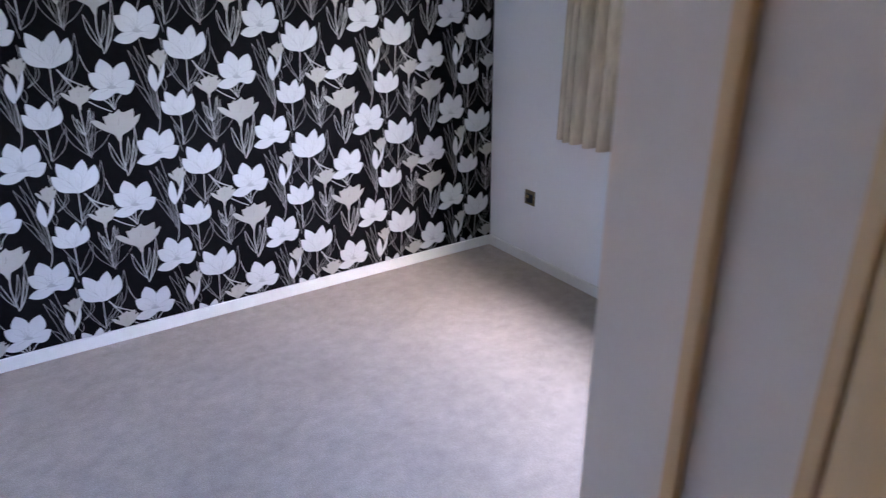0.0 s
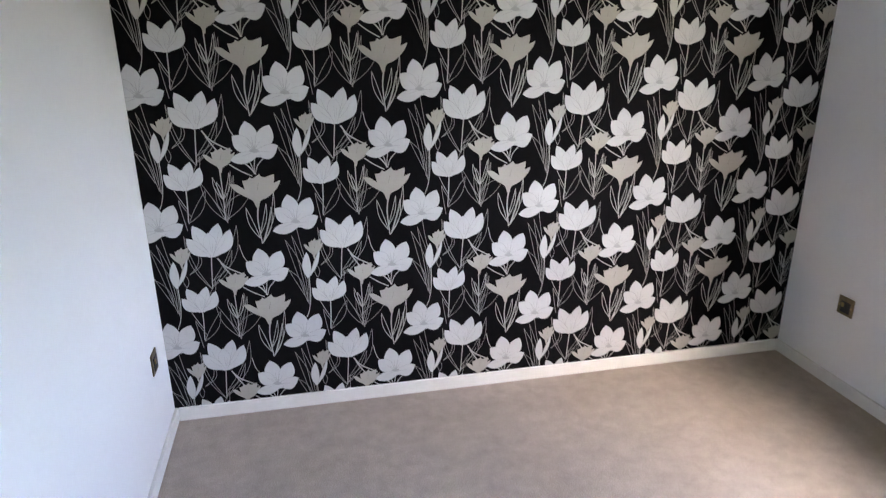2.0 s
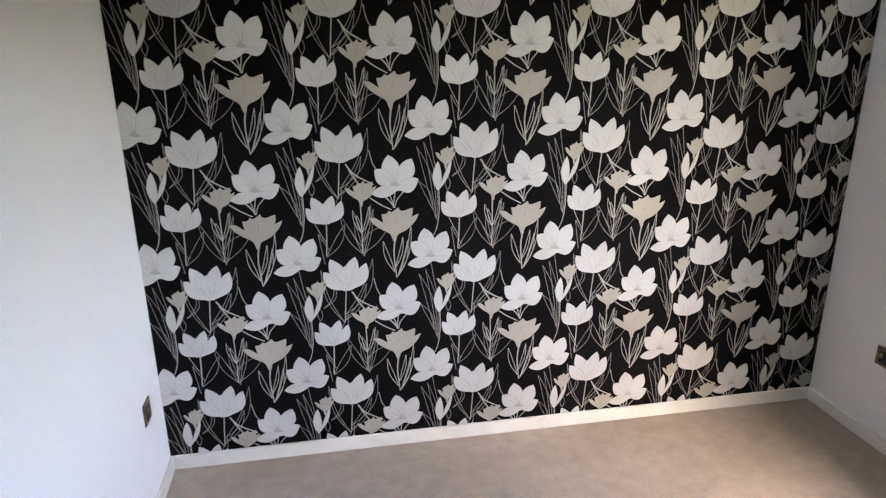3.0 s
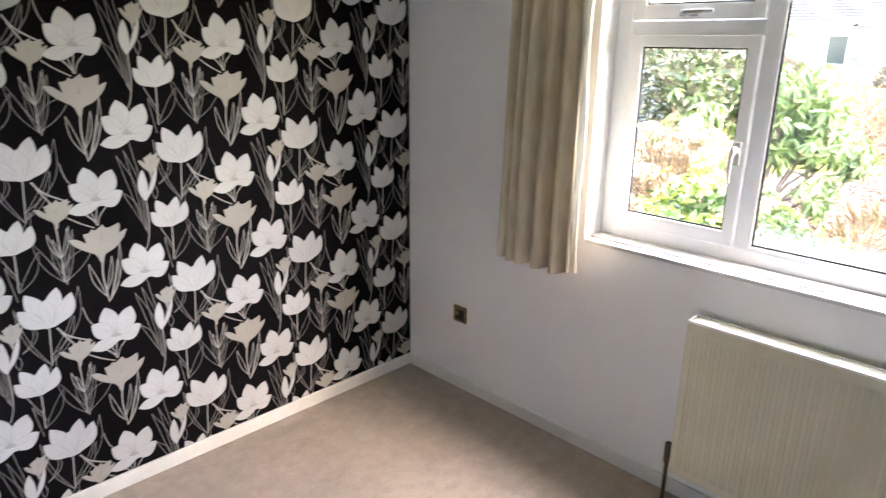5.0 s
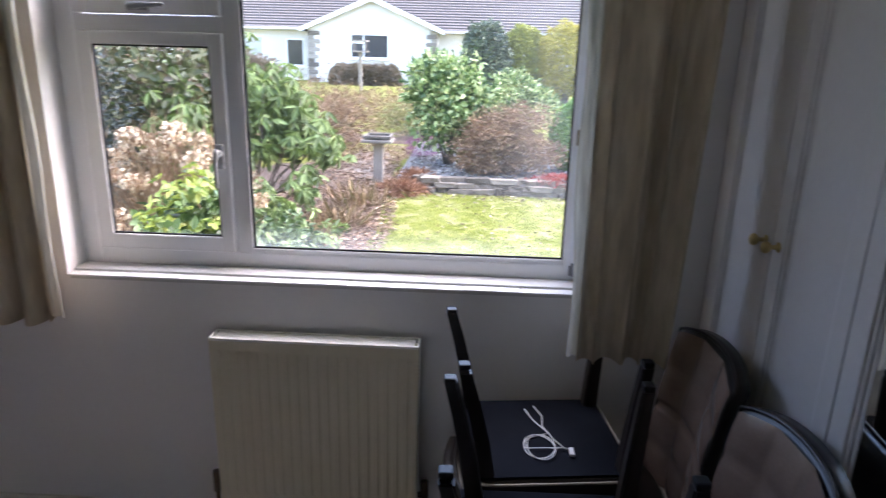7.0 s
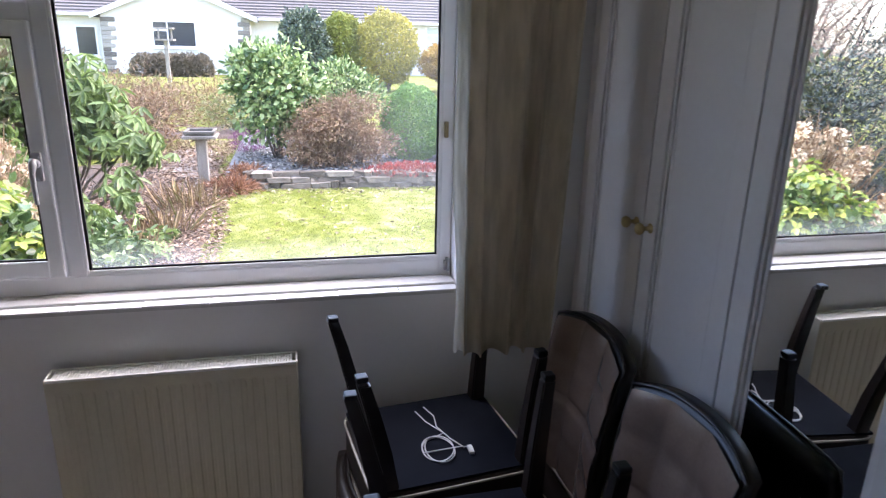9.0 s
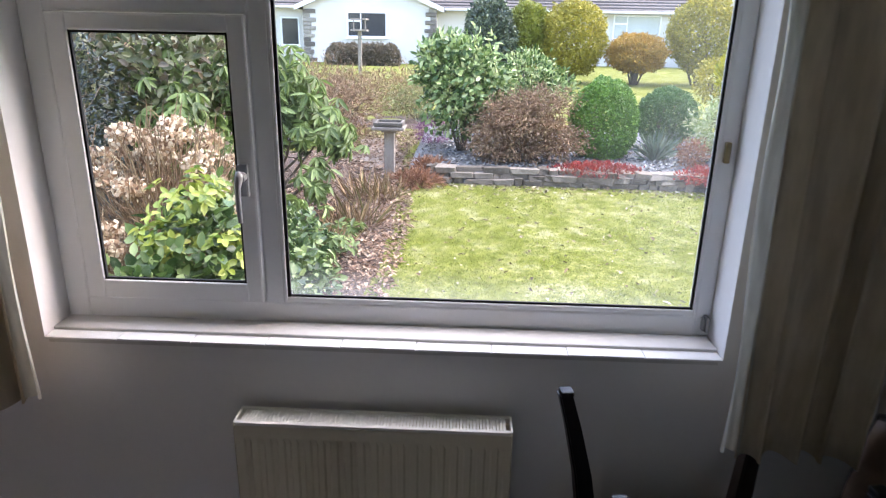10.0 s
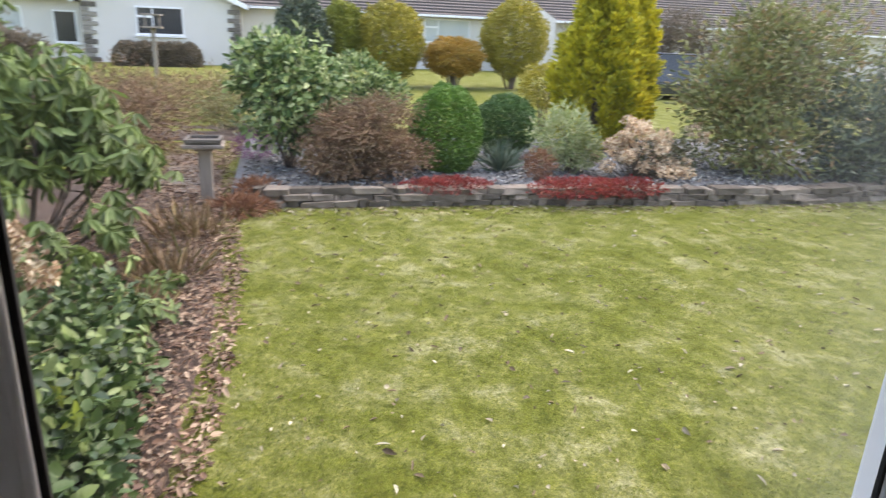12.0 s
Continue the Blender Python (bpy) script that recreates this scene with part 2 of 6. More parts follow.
def raw(name, verts, faces, mat, parent=None, label="", index=None, smooth=False):
    me = bpy.data.meshes.new(name)
    me.from_pydata(verts if isinstance(verts, list) else verts.tolist(), [], faces if isinstance(faces, list) else faces.tolist())
    for m in mat if isinstance(mat, (list, tuple)) else (mat,):
        me.materials.append(m)
    if index is not None:
        me.polygons.foreach_set("material_index", index)
    if smooth:
        me.polygons.foreach_set("use_smooth", [True] * len(me.polygons))
    me.update()
    ob = new(name, me)
    ob.parent = parent
    if label:
        ob["label"] = label
    return ob


def empty(name, label, category, at=(0, 0, 0), group="", kind=""):
    ob = new(name)
    ob.location = at
    return tagged(ob, label, category, group, kind)


def box(bm, x0, x1, y0, y1, z0, z1, bevel=0.0, mi=0, seg=2):
    r = bmesh.ops.create_cube(bm, size=1.0, matrix=Matrix.Translation(((x0 + x1) / 2, (y0 + y1) / 2, (z0 + z1) / 2)) @ Matrix.Diagonal((abs(x1 - x0), abs(y1 - y0), abs(z1 - z0), 1)))
    vs = r["verts"]
    fs = {f for v in vs for f in v.link_faces}
    for f in fs:
        f.material_index = mi
    if bevel:
        es = {e for v in vs for e in v.link_edges}
        bmesh.ops.bevel(bm, geom=list(es), offset=bevel, segments=seg, affect="EDGES", profile=0.6, material=mi)
    return bm


def boxes(*rows, bevel=0.0, seg=2):
    bm = bmesh.new()
    for r in rows:
        box(bm, *r, bevel=bevel, seg=seg)
    return bm


def tube(bm, pts, radius, sides=10, cap=True, mi=0):
    """A round bar along points; radius is a number or one for each point."""
    pts = [Vector(p) for p in pts]
    rs = radius if isinstance(radius, (list, tuple)) else [radius] * len(pts)
    rings = []
    for i, p in enumerate(pts):
        d = (pts[min(i + 1, len(pts) - 1)] - pts[max(i - 1, 0)]).normalized()
        a = d.cross(Vector((0, 0, 1)) if abs(d.z) < 0.9 else Vector((1, 0, 0))).normalized()
        b = d.cross(a)
        rings.append([bm.verts.new(p + rs[i] * (math.cos(t) * a + math.sin(t) * b)) for t in (2 * math.pi * k / sides for k in range(sides))])
    for r0, r1 in zip(rings, rings[1:]):
        for k in range(sides):
            f = bm.faces.new((r0[k], r0[(k + 1) % sides], r1[(k + 1) % sides], r1[k]))
            f.smooth, f.material_index = True, mi
    if cap:
        for r in (rings[0][::-1], rings[-1]):
            bm.faces.new(r).material_index = mi
    return bm


def lathe(bm, profile, sides=20, m=None, mi=0):
    """Turned round z: profile of (radius, z)."""
    m = m or Matrix()
    rings = [[bm.verts.new(m @ Vector((r * math.cos(2 * math.pi * k / sides), r * math.sin(2 * math.pi * k / sides), z))) for k in range(sides)] for r, z in profile]
    for r0, r1 in zip(rings, rings[1:]):
        for k in range(sides):
            f = bm.faces.new((r0[k], r0[(k + 1) % sides], r1[(k + 1) % sides], r1[k]))
            f.smooth, f.material_index = True, mi
    bm.faces.new(rings[0][::-1]).material_index = mi
    bm.faces.new(rings[-1]).material_index = mi
    return bm


# ---------------------------------------------------------------- room shell
XL, YB, YW, HC = -2.985, -4.1, -3.165, 2.38          # side wall, back wall, wardrobe front, ceiling
WY0, WY1, WZ0, WZ1 = -2.775, -1.055, 0.945, 2.14   # window opening
GZ = -0.05                                        # lawn level


def structure(name, bm, mat, label, category):
    return tagged(part(name, bm, mat), label, category, kind="structure")


floor = structure("floor", boxes((XL - 0.15, 0.0, YB, 0.0, -0.2, 0.0)), M_CARPET, "beige wall-to-wall carpet with a short worn pile", "carpet")
ceiling = structure("ceiling", boxes((XL - 0.15, 0.3, YB - 0.1, 0.15, HC, HC + 0.15)), M_CEIL, "plain white painted ceiling", "ceiling")
wall_north = structure("wall_north", boxes((XL, 0.0, 0.0, 0.15, -0.2, HC)), M_BLACK, "wall papered black with white and beige flowers", "wall")
wall_west = structure("wall_west", boxes((XL - 0.15, XL, YB, 0.15, -0.2, HC)), M_WALL, "white painted plaster wall", "wall")
wall_south = structure("wall_south", boxes((XL - 0.15, 0.3, YB - 0.1, YB, -0.2, HC)), M_WALL, "plain white painted wall", "wall")
wall_east = structure("wall_east", boxes((0.0, 0.172, YB, WY0, -0.2, HC), (0.0, 0.172, WY1, 0.15, -0.2, HC), (0.0, 0.172, WY0, WY1, -0.2, WZ0), (0.0, 0.172, WY0, WY1, WZ1, HC)), M_WALL, "white painted plaster wall with a deep window opening", "wall")


def skirting(name, a, b, along):
    """Board with a rounded top, from a to b along one axis, 12 mm off its wall."""
    bm = bmesh.new()
    if along == "x":
        box(bm, a, b, -0.014, 0.0, 0.0, 0.062, bevel=0.004)
    elif along == "y":
        box(bm, -0.014, 0.0, a, b, 0.0, 0.062, bevel=0.004)
    else:
        box(bm, XL, XL + 0.014, a, b, 0.0, 0.062, bevel=0.004)
    return structure(name, bm, M_GLOSS, "cream-white gloss skirting board along the carpet", "skirting board")


skirting("baseboard_north", XL + 0.015, -0.015, "x")
skirting("baseboard_east", YW + 0.02, -0.001, "y")
skirting("baseboard_west", YB + 0.01, -0.001, "w")

# ---------------------------------------------------------------- window
window = empty("window_1", "white plastic window with an opening side casement, a top light and one large fixed pane", "window", kind="structure")
FX0, FX1 = 0.115, 0.170
SY0, SY1 = -1.600, -1.124      # casement, outer edges
TZ0, TZ1 = 1.738, 1.790        # transom


def frame_ring(bm, x0, x1, y0, y1, z0, z1, w, bevel=0.006, wb=None, wt=None, wl=None):
    """Four bars round an opening; wb, wt and wl: the bottom, the top and the high-y bar where they differ from w."""
    wb, wt, wl = wb or w, wt or w, wl or w
    box(bm, x0, x1, y0, y0 + w, z0, z1, bevel)
    box(bm, x0, x1, y1 - wl, y1, z0, z1, bevel)
    box(bm, x0 + 0.0015, x1, y0 + w - 0.004, y1 - wl + 0.004, z0, z0 + wb, bevel)
    box(bm, x0 + 0.0015, x1, y0 + w - 0.004, y1 - wl + 0.004, z1 - wt, z1, bevel)


bm = bmesh.new()
frame_ring(bm, FX0, FX1, WY0, WY1, WZ0 + 0.002, WZ1, 0.042, wb=0.068, wl=0.062)
box(bm, FX0 + 0.003, FX1, -1.650, SY0, WZ0 + 0.06, WZ1 - 0.03, 0.006)
box(bm, FX0 + 0.004, FX1, SY0 - 0.003, WY1 - 0.03, TZ0, TZ1, 0.006)
# rebates behind the sashes
box(bm, FX0 + 0.012, FX1 - 0.004, SY0 - 0.02, SY0 + 0.022, WZ0 + 0.05, WZ1 - 0.02)
box(bm, FX0 + 0.012, FX1 - 0.004, SY1 - 0.022, SY1 + 0.03, WZ0 + 0.05, WZ1 - 0.02)
box(bm, FX0 + 0.013, FX1 - 0.005, SY0, SY1, WZ0 + 0.04, WZ0 + 0.088)
part("window_frame", bm, M_UPVC, window)
for nm, z0, z1 in (("casement", WZ0 + 0.070, TZ0), ("top_light", TZ1, WZ1 - 0.035)):
    bm = bmesh.new()
    frame_ring(bm, FX0 - 0.014, FX0 + 0.009, SY0, SY1, z0, z1, 0.045, wb=0.053, wt=0.041, wl=0.050)
    sash = part(nm, bm, M_UPVC, window)
    bm = bmesh.new()
    frame_ring(bm, FX0 - 0.007, FX0 + 0.002, SY0 + 0.041, SY1 - 0.046, z0 + 0.049, z1 - 0.037, 0.0095, 0.001)
    part("gasket", bm, M_GASKET, sash, "black rubber gasket")
    p = part("pane", boxes((FX0, FX0 + 0.004, SY0 + 0.046, SY1 - 0.052, z0 + 0.055, z1 - 0.044)), M_GLASS, sash, "clear glass pane")
    p.visible_shadow = False
bm = bmesh.new()
frame_ring(bm, FX0 + 0.002, FX0 + 0.021, WY0 + 0.040, -1.646, WZ0 + 0.064, WZ1 - 0.040, 0.008, 0.004, wb=0.019, wl=0.012)
part("glazing_bead", bm, M_UPVC, window)
bm = bmesh.new()
frame_ring(bm, FX0 + 0.007, FX0 + 0.015, WY0 + 0.045, -1.650, WZ0 + 0.080, WZ1 - 0.046, 0.009, 0.001, wl=0.016)
box(bm, FX0 + 0.0185, FX0 + 0.034, WY0 + 0.052, -1.668, WZ0 + 0.066, WZ0 + 0.080)
part("gasket", bm, M_GASKET, window, "black rubber gasket")
p = part("pane", boxes((FX0 + 0.013, FX0 + 0.017, WY0 + 0.050, -1.660, WZ0 + 0.086, WZ1 - 0.050)), M_MISTED, window, "large clear glass pane, faintly misted at its edges")
p.visible_shadow = False


def window_handle(y, z, down):
    """Lever on an oval base; the lever hangs down or lies along the rail."""
    base, lever = bmesh.new(), bmesh.new()
    if down:
        box(base, 0.086, 0.1015, y - 0.014, y + 0.014, z - 0.052, z + 0.030, 0.006)
        tube(base, [(0.090, y, z), (0.064, y, z)], 0.0125, 12)
        tube(lever, [(0.066, y, z + 0.016), (0.060, y, z), (0.057, y + 0.003, z - 0.022), (0.060, y + 0.005, z - 0.060), (0.064, y + 0.005, z - 0.112)], [0.008, 0.011, 0.008, 0.0075, 0.006], 10)
    else:
        box(base, 0.086, 0.1015, y - 0.040, y + 0.030, z - 0.012, z + 0.012, 0.005)
        tube(base, [(0.090, y, z), (0.064, y, z)], 0.011, 12)
        tube(lever, [(0.064, y + 0.012, z), (0.060, y, z), (0.058, y - 0.03, z + 0.003), (0.060, y - 0.10, z + 0.004)], [0.009, 0.011, 0.009, 0.007], 10)
    h = part("handle", base, M_HANDLE, window, "satin grey-white window handle")
    part("lever", lever, M_HANDLE, h)


window_handle(-1.572, 1.36, True)
window_handle(-1.34, 1.812, False)
part("hinge_cover", boxes((0.100, 0.116, -2.755, -2.742, 1.42, 1.47), bevel=0.003), M_BRASSDK, window, "small dark plastic cover")
part("stay", boxes((0.088, 0.1145, -2.764, -2.756, 0.978, 1.020), (0.094, 0.112, -2.754, -2.749, 0.980, 1.012), bevel=0.002), M_CHROME, window, "small metal stay at the frame's corner")
# inner sill: painted board, with a course of white glazed tiles before and below it
sill = empty("window_sill", "cream-painted window sill board above a nosing of white glazed tiles", "window sill", kind="structure")
part("top_board", boxes((0.034, 0.1145, WY0 + 0.003, WY1 - 0.003, 0.9475, 0.960), bevel=0.004), M_SILL, sill, "cream painted board")
part("bedding", boxes((-0.0055, -0.0006, WY0 + 0.014, WY1 - 0.014, 0.936, 0.9445)), M_GROUT, sill)
_n = 9
_w = (WY1 - WY0 - 0.006) / _n
for i in range(_n):
    y = WY0 + 0.003 + _w * i
    part("tile", boxes((-0.009, 0.060, y + 0.0008, y + _w - 0.0008, 0.9455, 0.9515 + 0.0008 * (i % 3 == 1)), bevel=0.002), M_TILE, sill)

# ---------------------------------------------------------------- radiator
radiator = empty("radiator", "cream enamelled panel radiator with vertical flutes below the window", "radiator", (0, 0, 0))
RY0, RY1, RZ0, RZ1, RX = -2.258, -1.565, 0.155, 0.780, -0.108
bm = bmesh.new()
prof, n = [], 20
w = (RY1 - RY0 - 0.03) / n
for i in range(n):
    y = RY0 + 0.015 + i * w
    prof += [(y + 0.06 * w, 0.0), (y + 0.22 * w, 0.0032), (y + 0.50 * w, 0.0032), (y + 0.66 * w, 0.0)]
prof = [(RY0, 0.006), (RY0 + 0.004, 0.0)] + prof + [(RY1 - 0.004, 0.0), (RY1, 0.006)]
rows = [(RZ0, 0.006, 0.0), (RZ0 + 0.004, 0.0, 0.0), (RZ0 + 0.035, 0.0, 0.0), (RZ0 + 0.05, 0.0, 1.0), (RZ1 - 0.05, 0.0, 1.0), (RZ1 - 0.035, 0.0, 0.0), (RZ1 - 0.004, 0.0, 0.0), (RZ1, 0.006, 0.0)]
grid = [[bm.verts.new((RX + max(inset, d * k if k else (d if j in (0, len(prof) - 1) else 0.0)), y, z)) for j, (y, d) in enumerate(prof)] for z, inset, k in rows]
for r0, r1 in zip(grid, grid[1:]):
    for a, b_, c, d in zip(r0, r0[1:], r1[1:], r1):
        bm.faces.new((a, b_, c, d))
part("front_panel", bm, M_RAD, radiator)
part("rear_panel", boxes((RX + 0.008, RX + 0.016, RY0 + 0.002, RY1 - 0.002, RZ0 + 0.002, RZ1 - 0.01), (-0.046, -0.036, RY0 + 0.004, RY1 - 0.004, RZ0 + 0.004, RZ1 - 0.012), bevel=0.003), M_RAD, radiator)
for y in (RY0, RY1 - 0.006):
    part("side_cover", boxes((RX + 0.006, -0.032, y, y + 0.006, RZ0 + 0.03, RZ1 + 0.004), bevel=0.002), M_RADLIT, radiator)
bm = boxes((RX + 0.001, RX + 0.012, RY0 + 0.006, RY1 - 0.006, RZ1 - 0.008, RZ1 + 0.005), (-0.042, -0.032, RY0 + 0.006, RY1 - 0.006, RZ1 - 0.008, RZ1 + 0.005))
for i in range(80):
    y = RY0 + 0.02 + i * (RY1 - RY0 - 0.04) / 79
    box(bm, RX + 0.010, -0.040, y - 0.0033, y + 0.0033, RZ1 - 0.004, RZ1 + 0.002)
part("top_grille", bm, M_RADLIT, radiator, "slotted top grille, its enamel lightened for the window light")
for y in (RY0 - 0.002, RY1 + 0.002):
    bm = bmesh.new()
    s = 1 if y > -1.8 else -1
    tube(bm, [(-0.07, y - s * 0.02, RZ0 + 0.045), (-0.07, y + s * 0.022, RZ0 + 0.045)], 0.010)
    tube(bm, [(-0.07, y + s * 0.022, 0.0), (-0.07, y + s * 0.022, RZ0 + 0.03)], 0.0075)
    tube(bm, [(-0.07, y + s * 0.022, RZ0 + 0.02), (-0.07, y + s * 0.022, RZ0 + 0.10)], [0.014, 0.013])
    part("valve", bm, M_COPPER, radiator, "dull metal valve and pipe")
for y in (RY0 + 0.1, RY1 - 0.1):
    part("bracket", boxes((-0.036, 0.0, y - 0.012, y + 0.012, RZ0 + 0.05, RZ1 - 0.06)), M_RAD, radiator)


# ---------------------------------------------------------------- curtains
def curtain(y0, y1, hem, folds, seed, label, lean=0.0, flare=0.0, off=0.0, deep=0.03, sag=0.006):
    """Pleated cloth hanging from y0 (by the window) to y1, with thickness."""
    rng = random.Random(seed)
    nu, nv = 150, 26
    knots = [0.0]
    while len(knots) <= folds:
        knots.append(knots[-1] + rng.uniform(0.55, 1.5))
    knots = [k / knots[-1] for k in knots]
    am = [rng.uniform(0.55, 1.3) for _ in range(folds + 2)]
    vs, fs = [], []
    for j in range(nv + 1):
        v = j / nv
        z = 2.20 + (hem - 2.20) * v
        for i in range(nu + 1):
            u = i / nu
            q = min(sum(k <= u for k in knots) - 1, folds - 1)
            k = (u - knots[q]) / (knots[q + 1] - knots[q])
            a = am[q] + (am[q + 1] - am[q]) * k
            s = math.sin(2 * math.pi * k + 0.25 * math.sin(3 * v + q))
            depth = (deep + 0.008 * v) * a * s + 0.009 * math.sin(7.0 * u + 2.4 * v + seed) + 0.004 * math.sin(31 * u + 5 * v)
            y = y0 + (y1 - y0) * u + lean * v * (1 - u) + flare * v * u + 0.010 * math.cos(2 * math.pi * k) * v
            x = -0.105 - off + depth - 0.012 * v
            vs.append((min(x, -0.046), y, z + sag * s * v + 2.0 * sag * math.sin(2.2 * u + seed) * v))
    for j in range(nv):
        for i in range(nu):
            a = j * (nu + 1) + i
            fs.append((a, a + 1, a + nu + 2, a + nu + 1))
    c = empty("curtain", label, "curtain", group="window curtains")
    cloth = raw("cloth", vs, fs, [M_CURTAIN, M_LINING], c, smooth=True)
    so = cloth.modifiers.new("thick", "SOLIDIFY")
    so.thickness, so.offset, so.material_offset = 0.004, 0.0, 0
    # turned-in leading edge that shows the pale lining
    bm = bmesh.new()
    s = 1 if y1 > y0 else -1
    pts = []
    for j in range(nv + 1):
        v = j / nv
        pts.append((y0 + lean * v, 2.20 + (hem - 2.20) * v))
    strip = [[bm.verts.new((-0.112 - off + 0.016 * math.sin(k * 1.9 + j * 0.09), y + s * 0.006 - s * (0.0095 + 0.0012 * math.sin(j * 0.5)) * k, z + (0.012 + 0.004 * math.sin(k * 1.4)) * j / nv)) for k in range(6)] for j, (y, z) in enumerate(pts)]
    for r0, r1 in zip(strip, strip[1:]):
        for a, b_, d, e in zip(r0, r0[1:], r1[1:], r1):
            bm.faces.new((a, b_, d, e))
    part("lining_edge", bm, M_LINING, c, "pale lining turned over the edge", smooth=True)
    return c


curtain(-1.052, -0.755, 0.835, 5, 23, "cream lined curtain hanging in soft folds beside the window", lean=-0.02, flare=0.04, off=0.012, deep=0.030, sag=0.004)
curtain(-2.725, -3.07, 0.812, 4, 8, "cream lined curtain drawn back by the wardrobe", lean=-0.03, flare=0.05, off=0.085, deep=0.018, sag=0.001)
rail = empty("curtain_rail", "slim white curtain rail above the window", "curtain rail")
part("track", boxes((-0.150, -0.090, -3.06, -0.70, 2.205, 2.225), bevel=0.003), M_UPVC, rail)
for y in (-2.9, -1.9, -0.95):
    part("bracket", boxes((-0.085, 0.0, y - 0.012, y + 0.012, 2.214, 2.234), bevel=0.002), M_UPVC, rail)


# ---------------------------------------------------------------- sockets
def socket(m, label):
    s = empty("wall_socket", label, "wall socket", group="brass wall sockets")
    bm = bmesh.new()
    box(bm, -0.006, 0.0, -0.043, 0.043, -0.043, 0.043, 0.003)
    part("plate", bm, M_BRASSDK, s)
    part("insert", boxes((-0.009, -0.004, -0.028, 0.024, -0.030, 0.022), bevel=0.002), M_DARKPL, s, "black plastic insert")
    bm = bmesh.new()
    box(bm, -0.013, -0.007, 0.006, 0.018, -0.004, 0.016, 0.002)
    part("switch", bm, M_BRASS, s, "brass rocker switch")
    for y in (-0.034, 0.034):
        bm = bmesh.new()
        tube(bm, [(-0.0075, y, 0), (-0.004, y, 0)], 0.004, 8)
        part("screw", bm, M_BRASS, s)
    s.matrix_world = m
    return s


socket(pose(0, -0.375, 0.405), "aged brass wall socket with a black insert above the skirting")
socket(pose(XL, -0.212, 0.40, 0, 0, 180), "aged brass wall socket on the side wall")


# ---------------------------------------------------------------- printed wallpaper
class Print:
    """Flat printed shapes on one wall, each a hair in front of the last."""

    def __init__(self):
        self.v, self.f, self.m, self.lay = [], [], [], 0

    def poly(self, pts, mi):
        self.lay += 1
        y = -0.0004 - 0.00003 * self.lay
        n = len(self.v)
        self.v += [(x, y, z) for x, z in pts]
        self.f.append(tuple(range(n, n + len(pts))))
        self.m.append(mi)

    def petal(self, base, tip, width, mi, bend=0.0, full=0.55, rim=True):
        """A pointed petal from base to tip; bend swings its middle sideways, full says where it is widest."""
        bx, bz = base
        tx, tz = tip
        dx, dz = tx - bx, tz - bz
        ln = math.hypot(dx, dz)
        nx, nz = -dz / ln, dx / ln

        def outline(grow):
            left, right = [], []
            for i in range(11):
                s = i / 10
                e = math.log(0.5) / math.log(full)
                w = width * 0.5 * math.sin(math.pi * s**e) ** 0.8 * (1 if s < 1 else 0) + (grow if 0 < s < 1 else 0)
                if i == 0:
                    w = width * 0.12 + grow
                c = bend * math.sin(math.pi * s)
                ex = s * (1 + (grow / ln if s > 0.9 else 0))
                left.append((bx + dx * ex + nx * (c + w), bz + dz * ex + nz * (c + w)))
                right.append((bx + dx * ex + nx * (c - w), bz + dz * ex + nz * (c - w)))
            return left + right[::-1]

        if rim:
            self.poly(outline(0.0013), 2)
        self.poly(outline(0.0), mi)

    def shape(self, pts, mi, steps=5):
        """A closed outline through (x, z, sharp) points, rounded but at the sharp ones."""
        n, out = len(pts), []
        tan = [(0.0, 0.0) if q[2] else ((pts[(i + 1) % n][0] - pts[i - 1][0]) / 2, (pts[(i + 1) % n][1] - pts[i - 1][1]) / 2) for i, q in enumerate(pts)]
        for i, a in enumerate(pts):
            b, ta, tb = pts[(i + 1) % n], tan[i], tan[(i + 1) % n]
            for k in range(steps):
                t = k / steps
                h = (2 * t**3 - 3 * t * t + 1, t**3 - 2 * t * t + t, 3 * t * t - 2 * t**3, t**3 - t * t)
                out.append(tuple(h[0] * a[c] + h[1] * ta[c] + h[2] * b[c] + h[3] * tb[c] for c in (0, 1)))
        self.poly(out, mi)

    def line(self, pts, w0, w1, mi, steps=14):
        """A stroke along a smooth curve through the points, tapering from w0 to w1."""
        p = [pts[0]] + list(pts) + [pts[-1]]
        out = []
        for k in range(1, len(p) - 2):
            for i in range(steps):
                t = i / steps
                out.append(tuple(0.5 * (2 * p[k][c] + (p[k + 1][c] - p[k - 1][c]) * t + (2 * p[k - 1][c] - 5 * p[k][c] + 4 * p[k + 1][c] - p[k + 2][c]) * t * t + (3 * p[k][c] - p[k - 1][c] - 3 * p[k + 1][c] + p[k + 2][c]) * t**3) for c in (0, 1)))
        out.append(pts[-1])
        self.lay += 1
        y = -0.0004 - 0.00003 * self.lay
        n, q = len(self.v), len(out)
        for i, (x, z) in enumerate(out):
            a, b = out[max(i - 1, 0)], out[min(i + 1, q - 1)]
            dx, dz = b[0] - a[0], b[1] - a[1]
            ln = math.hypot(dx, dz) or 1
            w = 0.5 * (w0 + (w1 - w0) * i / (q - 1))
            self.v += [(x - dz / ln * w, y, z + dx / ln * w), (x + dz / ln * w, y, z - dx / ln * w)]
        for i in range(q - 1):
            a = n + 2 * i
            self.f.append((a, a + 1, a + 3, a + 2))
            self.m.append(mi)

